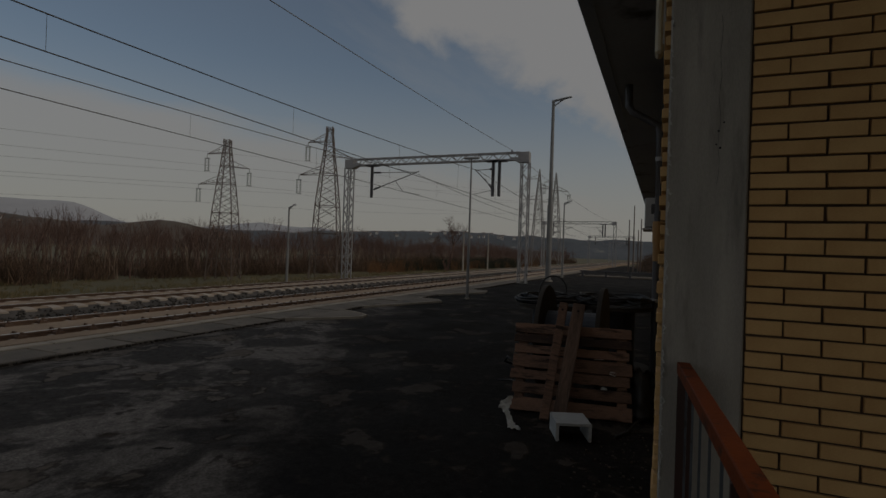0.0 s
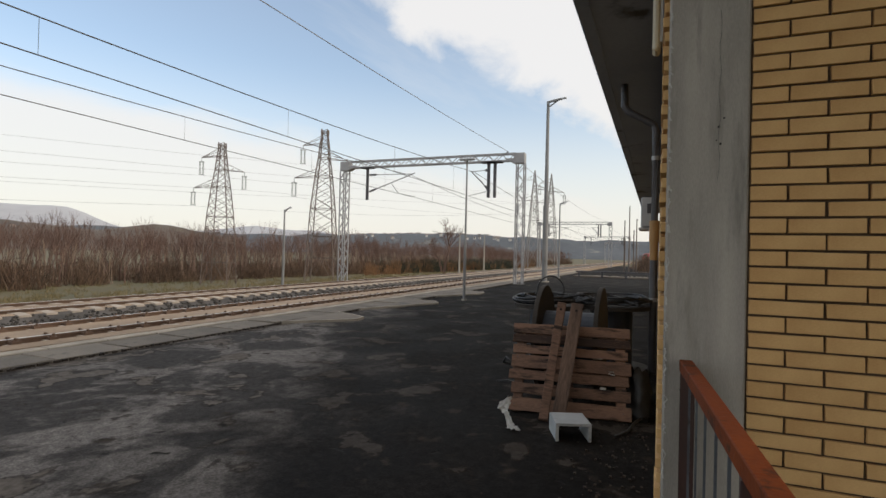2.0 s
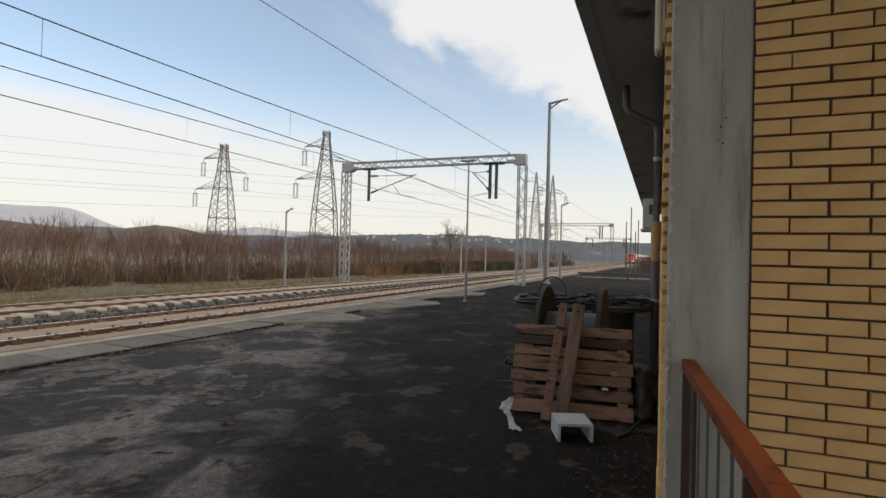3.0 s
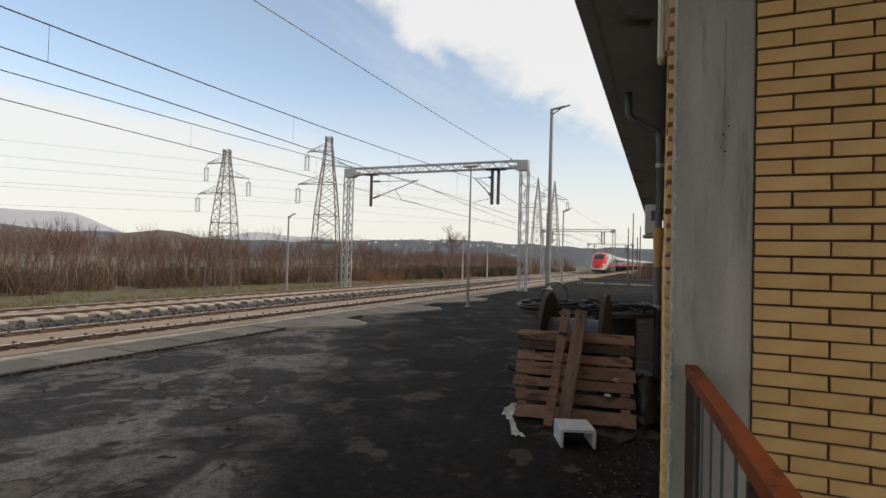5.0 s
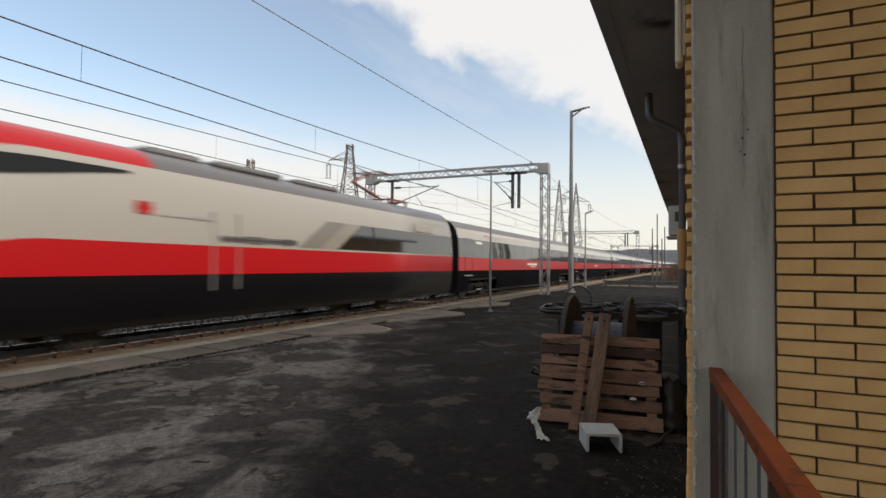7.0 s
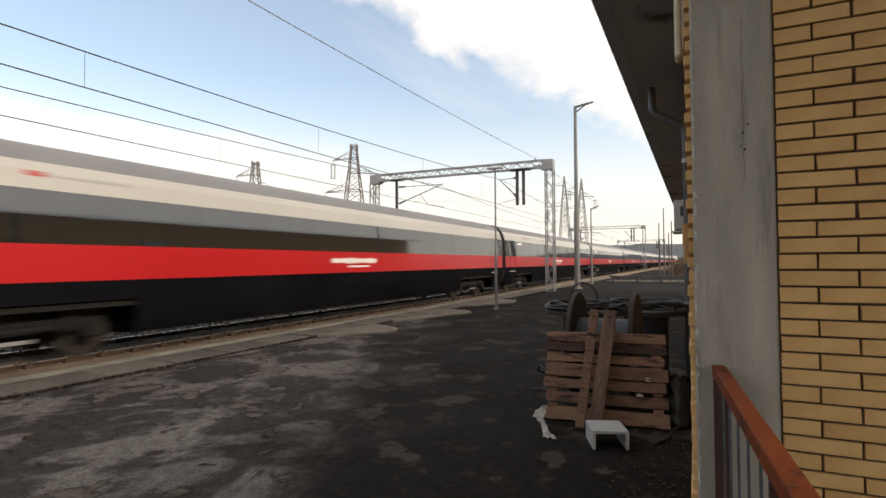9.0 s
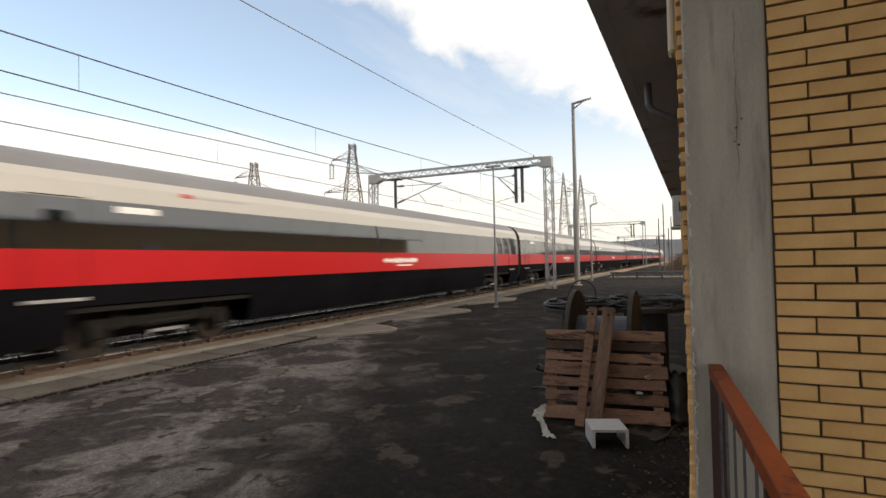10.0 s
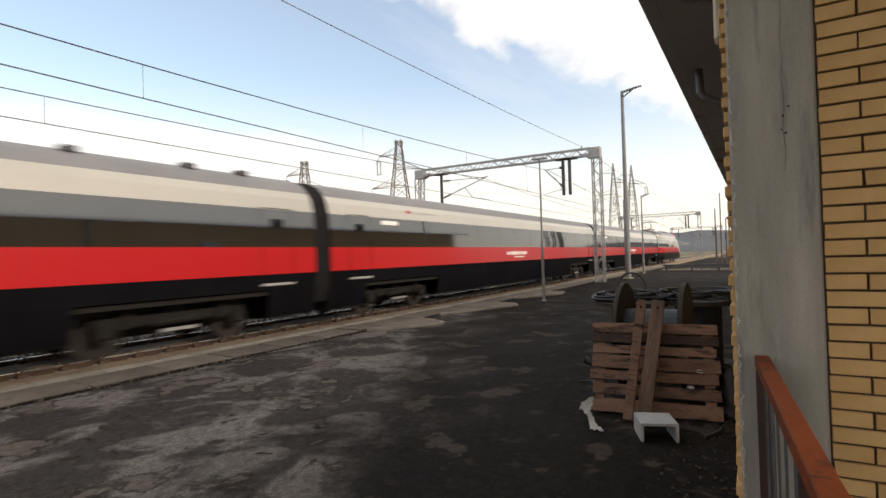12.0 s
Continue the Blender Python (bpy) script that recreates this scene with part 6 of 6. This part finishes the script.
# ---------- trees, brush and distance ----------
M["bark"] = surface("bare winter twigs", (0.085, 0.049, 0.039), (0.19, 0.118, 0.093), 0.9, big=0.2, fine=4, bump=0, island=0.35)
M["bark_pale"] = surface("pale bare stems", (0.16, 0.112, 0.085), (0.29, 0.215, 0.165), 0.9, big=0.2, fine=4, bump=0, island=0.5)
M["bramble"] = surface("dark bramble", (0.055, 0.037, 0.026), (0.15, 0.095, 0.062), 0.95, big=0.3, fine=4, bump=0, island=0.6)
M["evergreen"] = surface("dark evergreen leaf", (0.012, 0.016, 0.010), (0.032, 0.040, 0.022), 0.9, big=0.3, fine=4, bump=0, island=0.5)
M["russet"] = surface("russet twigs", (0.12, 0.06, 0.028), (0.24, 0.13, 0.06), 0.95, big=0.3, fine=4, bump=0, island=0.5)
M["weed"] = surface("dry grass blades", (0.095, 0.082, 0.036), (0.20, 0.16, 0.082), 0.95, big=0.3, fine=4, bump=0, island=0.6)


def tri_rods(segs):
    """Tapered three-sided rods (a, b, radius at a, radius at b) as arrays of points and faces."""
    V, F = [], []
    for a, b, ra, rb in segs:
        a, b = Vector(a), Vector(b)
        q = (b - a).to_track_quat("Z", "Y")
        n = len(V)
        for c, r in ((a, ra), (b, rb)):
            for k in range(3):
                t = 2.094 * k
                V.append(tuple(c + q @ Vector((r * math.cos(t), r * math.sin(t), 0))))
        F += [(n + k, n + (k + 1) % 3, n + 3 + (k + 1) % 3, n + 3 + k) for k in range(3)]
    return np.array(V), np.array(F)


def bare_tree(rnd, h, spread, depth=4, upright=0.6, stems=1, thick=0.012):
    """Limbs that fork into ever thinner twigs."""
    segs = []

    def grow(p, d, length, r, level):
        q = p
        for k in range(2):
            d = (d + Vector((rnd.uniform(-0.16, 0.16), rnd.uniform(-0.16, 0.16), 0.05 * upright))).normalized()
            e = q + d * length / 2
            segs.append((q, e, r * (1 - 0.25 * k), r * (0.75 - 0.2 * k)))
            q = e
            if level < depth and k == 0 and level > 0:
                side = Vector((rnd.uniform(-1, 1), rnd.uniform(-1, 1), rnd.uniform(0.0, 0.6) + upright * 0.6)).normalized()
                grow(q, (d * 0.5 + side * spread).normalized(), length * 0.6, r * 0.45, level + 1)
        if level < depth:
            for k in range(2 if level < 1 else 3):
                side = Vector((rnd.uniform(-1, 1), rnd.uniform(-1, 1), rnd.uniform(-0.2, 0.5) + upright * 0.5)).normalized()
                grow(q, (d * 0.75 + side * spread).normalized(), length * rnd.uniform(0.62, 0.8), r * 0.55, level + 1)

    for s in range(stems):
        o = Vector((rnd.uniform(-0.5, 0.5), rnd.uniform(-0.5, 0.5), 0)) if stems > 1 else Vector()
        lean = Vector((rnd.uniform(-0.15, 0.15), rnd.uniform(-0.15, 0.15), 1)).normalized()
        grow(o, lean, h * 0.36, h * thick, 0)
    return tri_rods(segs)


def scatter(name, variants, places, material, label, category):
    """Copies of the variants, joined into one mesh. places: variant, x, y, z, turn, scale, height scale."""
    VV, FF, n = [], [], 0
    for k, x, y, z, a, s, sz in places:
        V, F = variants[k]
        c, si = math.cos(a), math.sin(a)
        W = np.empty_like(V)
        W[:, 0] = x + s * (c * V[:, 0] - si * V[:, 1])
        W[:, 1] = y + s * (si * V[:, 0] + c * V[:, 1])
        W[:, 2] = z + sz * V[:, 2]
        VV.append(W)
        FF.append(F + n)
        n += len(V)
    V, F = np.concatenate(VV), np.concatenate(FF)
    me = bpy.data.meshes.new(name)
    me.vertices.add(len(V))
    me.vertices.foreach_set("co", V.ravel())
    k = F.shape[1]
    me.loops.add(F.size)
    me.loops.foreach_set("vertex_index", F.ravel().astype(np.int32))
    me.polygons.add(len(F))
    me.polygons.foreach_set("loop_start", (np.arange(len(F)) * k).astype(np.int32))
    me.update(calc_edges=True)
    me.materials.append(material)
    return tagged(new(name, me), label, category, kind="stuff")


def field_z(x):
    return -2.45 if x < -45 else -1.05 - 1.4 * min(max((-24 - x) / 21, 0), 1)


def woods():
    rnd = random.Random(77)
    trees = [bare_tree(rnd, rnd.uniform(5.6, 7.4), 0.5, 3, 1.0, 2, 0.0095) for k in range(8)]
    pale = [bare_tree(rnd, 6.0, 0.22, 2, 1.6, 2, 0.010) for k in range(4)]
    bush = []
    for k in range(4):
        segs = []
        for j in range(70):
            a, r = rnd.random() * 6.28, rnd.random() ** 0.5 * 1.3
            p = Vector((r * math.cos(a), r * math.sin(a), 0))
            q = p + Vector((rnd.uniform(-0.7, 0.7), rnd.uniform(-0.7, 0.7), rnd.uniform(0.5, 1.7)))
            segs.append((p, q, 0.03, 0.012))
            segs.append((q, q + Vector((rnd.uniform(-0.6, 0.6), rnd.uniform(-0.6, 0.6), rnd.uniform(-0.3, 0.4))), 0.014, 0.006))
        bush.append(tri_rods(segs))
    P, Q, B = [], [], []
    for k in range(1620):
        y = -10 + 330 * rnd.random() ** 1.5
        edge = -57 + 0.05 * min(y, 160) + 3 * noise.noise((y * 0.06, 2, 0))
        x = edge - 42 * rnd.random() ** 1.3
        s = rnd.uniform(0.7, 1.25)
        hill = 1 + 0.25 * noise.noise((y * 0.03, x * 0.03, 5))
        P.append((rnd.randrange(8), x, y, -2.6, rnd.random() * 6.28, s, s * hill * WOOD_H))
    for k in range(90):
        y = 20 + 110 * rnd.random()
        edge = -57 + 0.05 * min(y, 160) + 3 * noise.noise((y * 0.06, 2, 0))
        Q.append((rnd.randrange(4), edge - rnd.uniform(-0.5, 6), y, -2.6, rnd.random() * 6.28, 0.9, rnd.uniform(0.7, 1.0) * WOOD_H))
    for k in range(640):
        y = -10 + 330 * rnd.random() ** 1.5
        edge = -56 + 0.05 * min(y, 160) + 3 * noise.noise((y * 0.06, 2, 0))
        x = edge - 30 * rnd.random() ** 2.2
        s = rnd.uniform(0.5, 1.7)
        B.append((rnd.randrange(4), x, y, -2.6, rnd.random() * 6.28, s, s * rnd.uniform(0.6, 1.3)))
    for k in range(60):     # brush in the yard beyond the building
        B.append((rnd.randrange(4), rnd.uniform(-3.2, 3.0), rnd.uniform(66, 130), -0.4, rnd.random() * 6.28, rnd.uniform(0.6, 1.2), rnd.uniform(0.8, 1.9)))
    scatter("winter_woods", trees, P, M["bark"], "dense brown leafless winter woodland", "woods")
    scatter("pale_saplings", pale, Q, M["bark_pale"], "pale bare saplings at the wood edge", "saplings")
    scatter("bramble_thicket", bush, B, M["bramble"], "dark brown bramble thicket below the trees", "thicket")
    # dark evergreen bushes and a few russet ones at the foot of the wood
    for name, mat, n, ya, yb, label in (("evergreen_bushes", M["evergreen"], 70, 92, 165, "dark evergreen bushes at the wood edge"), ("russet_bushes", M["russet"], 40, 80, 190, "russet winter bushes at the wood edge")):
        H = []
        for k in range(n):
            y = rnd.uniform(ya, yb)
            H.append((rnd.randrange(4), -50.5 + 0.05 * min(y, 160) - rnd.uniform(0, 5), y, -2.55, rnd.random() * 6.28, rnd.uniform(0.9, 1.7), rnd.uniform(0.9, 1.9)))
        scatter(name, bush, H, mat, label, "bushes")
    # grass tufts on the field
    tuft = []
    for k in range(3):
        segs = []
        for j in range(16):
            p = Vector((rnd.uniform(-0.25, 0.25), rnd.uniform(-0.25, 0.25), 0))
            segs.append((p, p + Vector((rnd.uniform(-0.15, 0.15), rnd.uniform(-0.15, 0.15), rnd.uniform(0.15, 0.4))), 0.012, 0.002))
        tuft.append(tri_rods(segs))
    T = []
    for k in range(1900):
        y = 4 + 100 * rnd.random() ** 1.3
        x = rnd.uniform(-54, -18.6)
        z = -0.45 if x > -19.5 else (-0.5 - 0.11 * (-19 - x) if x > -31 else field_z(x))
        T.append((rnd.randrange(3), x, y, z - 0.05, rnd.random() * 6, rnd.uniform(0.7, 1.6), rnd.uniform(0.6, 1.5)))
    scatter("grass_tufts", tuft, T, M["weed"], "dry grass tufts on the field", "grass")
    # lone tree and two more against the hills
    for x, y, h, s in ((-37.5, 92.0, 10.5, 1.0), (-43.0, 104.0, 8.0, 0.9)):
        t = thing("bare_tree", "round crowned leafless tree beyond the tracks", "tree", "single bare trees", at=(x, y, -2.45))
        V, F = bare_tree(random.Random(int(-x)), h * 0.95, 0.8, 5, 0.35, 1, 0.034)
        me = bpy.data.meshes.new("crown")
        me.from_pydata([tuple(v) for v in V], [], [tuple(f) for f in F])
        me.materials.append(M["bark"])
        o = new("crown", me)
        o.parent = t
        bm = BM()
        rod(bm, (0, 0, -0.2), (0, 0, h * 0.2), 0.17, 0.13, n=8)
        part("trunk", bm, M["bark"], t)


WOOD_H = 1.05
woods()

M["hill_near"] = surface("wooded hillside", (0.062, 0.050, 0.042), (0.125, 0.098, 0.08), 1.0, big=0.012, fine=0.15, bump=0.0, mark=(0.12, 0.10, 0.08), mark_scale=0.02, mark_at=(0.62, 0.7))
# aerial haze is mixed into the colours of the two farther ridges
M["hill_mid"] = surface("haze blue wooded hills", (0.045, 0.056, 0.072), (0.10, 0.112, 0.128), 1.0, big=0.006, fine=0.08, bump=0.0, mark=(0.22, 0.22, 0.20), mark_scale=0.012, mark_at=(0.62, 0.7))
M["hill_far"] = surface("haze pale bare mountain", (0.30, 0.315, 0.35), (0.42, 0.43, 0.46), 1.0, big=0.002, fine=0.02, bump=0.0)


def hills(name, dist, az0, az1, shape, rough, mat, label, seed):
    """A ridge in an arc about the place; shape gives the height angle in degrees at an azimuth to the left of the track."""
    bm = BM()
    n = 150
    rows = []
    for k in range(n + 1):
        az = az0 + (az1 - az0) * k / n
        a = radians(az)
        hgt = dist * math.tan(radians(shape(az))) + rough * (noise.noise((az * 0.35, seed, 0)) + 0.5 * noise.noise((az * 1.3, seed, 2)) + 0.22 * noise.noise((az * 4.1, seed, 4)))
        row = []
        for f, g in ((0.80, 0.0), (0.86, 0.30), (0.92, 0.66), (0.97, 0.93), (1.0, 1.0), (1.08, 0.8), (1.25, 0.0)):
            r = dist * f
            row.append(bm.verts.new((-r * math.sin(a), r * math.cos(a), -6 + (hgt + 6) * g + (rough * 0.35 * noise.noise((az * 1.1, f * 9, seed)) if 0 < g < 1 else 0))))
        rows.append(row)
    for a, b in zip(rows, rows[1:]):
        for i in range(6):
            bm.faces.new((a[i], a[i + 1], b[i + 1], b[i]))
    bmesh.ops.recalc_face_normals(bm, faces=bm.faces[:])
    tagged(part(name, bm, mat, smooth=True), label, "hills", kind="structure")


def bump_at(az, c, w, h):
    return h * math.exp(-((az - c) / w) ** 2)


def mid_shape(a):
    return 1.85 + bump_at(a, 22, 9, 0.45) - bump_at(a, 43, 7, 0.25) - bump_at(a, -40, 25, 0.6)


def far_shape(a):
    f = min(max((a - 52.6) / 6.0, 0), 1)
    return 1.55 + 1.85 * f * f * (3 - 2 * f) + bump_at(a, 42, 4, 0.85) + bump_at(a, 36, 2.5, 0.5) - bump_at(a, 100, 18, 1.0)


hills("backdrop_mountain", 2300, 20, 120, far_shape, 4, M["hill_far"], "mountain on the horizon with pale haze in its colour", 1)
hills("backdrop_hills", 1300, -60, 60, mid_shape, 6, M["hill_mid"], "wooded hills tinted blue grey by painted haze, with scattered houses", 2)
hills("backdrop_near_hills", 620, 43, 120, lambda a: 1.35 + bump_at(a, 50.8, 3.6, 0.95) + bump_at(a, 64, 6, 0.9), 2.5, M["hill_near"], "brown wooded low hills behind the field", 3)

M["house_wall"] = surface("pale house render", (0.42, 0.42, 0.42), (0.56, 0.55, 0.54), 0.9, big=0.3, fine=3, bump=0)
M["house_roof"] = surface("tile roof", (0.16, 0.12, 0.105), (0.26, 0.20, 0.17), 0.9, big=0.3, fine=3, bump=0)


def houses():
    rnd = random.Random(8)
    for k in range(64):
        az = rnd.choice((14.5, 16.5, 18, 20.5, 22, 24, 25.5, 28, 30.5, 33)) + rnd.gauss(0, 0.7)
        ridge = 1300 * math.tan(radians(mid_shape(az))) + 6 * (noise.noise((az * 0.35, 2, 0)) + 0.5 * noise.noise((az * 1.3, 2, 2)) + 0.22 * noise.noise((az * 4.1, 2, 4)))
        d, z = 1284, ridge - 2.0
        if k % 4 == 3:
            d, z = 1190, rnd.uniform(0.74, 0.86) * ridge
        w, dd, h = rnd.uniform(3, 7), 5, rnd.uniform(0.8, 1.7)
        if k >= 58:
            az, d = rnd.uniform(60, 68), 585
            z = d * math.tan(radians(rnd.uniform(1.2, 1.9)))
            w, h = w * 0.5, h * 0.6
        a = radians(az)
        t = thing("house", "small pale house on the far hillside", "house", "houses on the hills", at=(-d * math.sin(a), d * math.cos(a), z), turn=(0, 0, az + rnd.uniform(-30, 30)))
        bm = BM()
        box(bm, (0, 0, -4 + (h + 4) / 2), (w, dd, h + 4))
        part("wall", bm, M["house_wall"], t)
        bm = BM()
        vs = [[bm.verts.new((x, y, z)) for y, z in ((-dd / 2 - 0.5, h), (0, h + 1.3), (dd / 2 + 0.5, h))] for x in (-w / 2 - 0.5, w / 2 + 0.5)]
        bm.faces.new(vs[0]); bm.faces.new(vs[1][::-1])
        for i in range(3):
            bm.faces.new((vs[0][i], vs[0][(i + 1) % 3], vs[1][(i + 1) % 3], vs[1][i]))
        bmesh.ops.recalc_face_normals(bm, faces=bm.faces[:])
        part("roof", bm, M["house_roof"], t)
        for o in (-0.25, 0.25):
            bm = BM()
            box(bm, (w * o, -dd / 2 - 0.05, h * 0.55), (1.2, 0.1, 1.6))
            part("window", bm, M["steel_dark"], t)


houses()


RUN = {10.5: -0.4, 11.0: -0.7, 11.5: -0.66, 12.0: 0.6}     # metres that the train is ahead of (-) or behind its even run


def motions():
    for ob, off in TRAIN:
        rows = []
        for k in range(25):
            y = NOSE_7 + off - SPEED * (k / 2 - 7.0) + RUN.get(k / 2, 0.0)
            rows.append((k / 2, pose(NEAR + bend(y), y, RAIL, 0, 0, -math.degrees(math.atan((bend(y + 26) - bend(y)) / 26)))))
        walk(ob, rows)


motions()
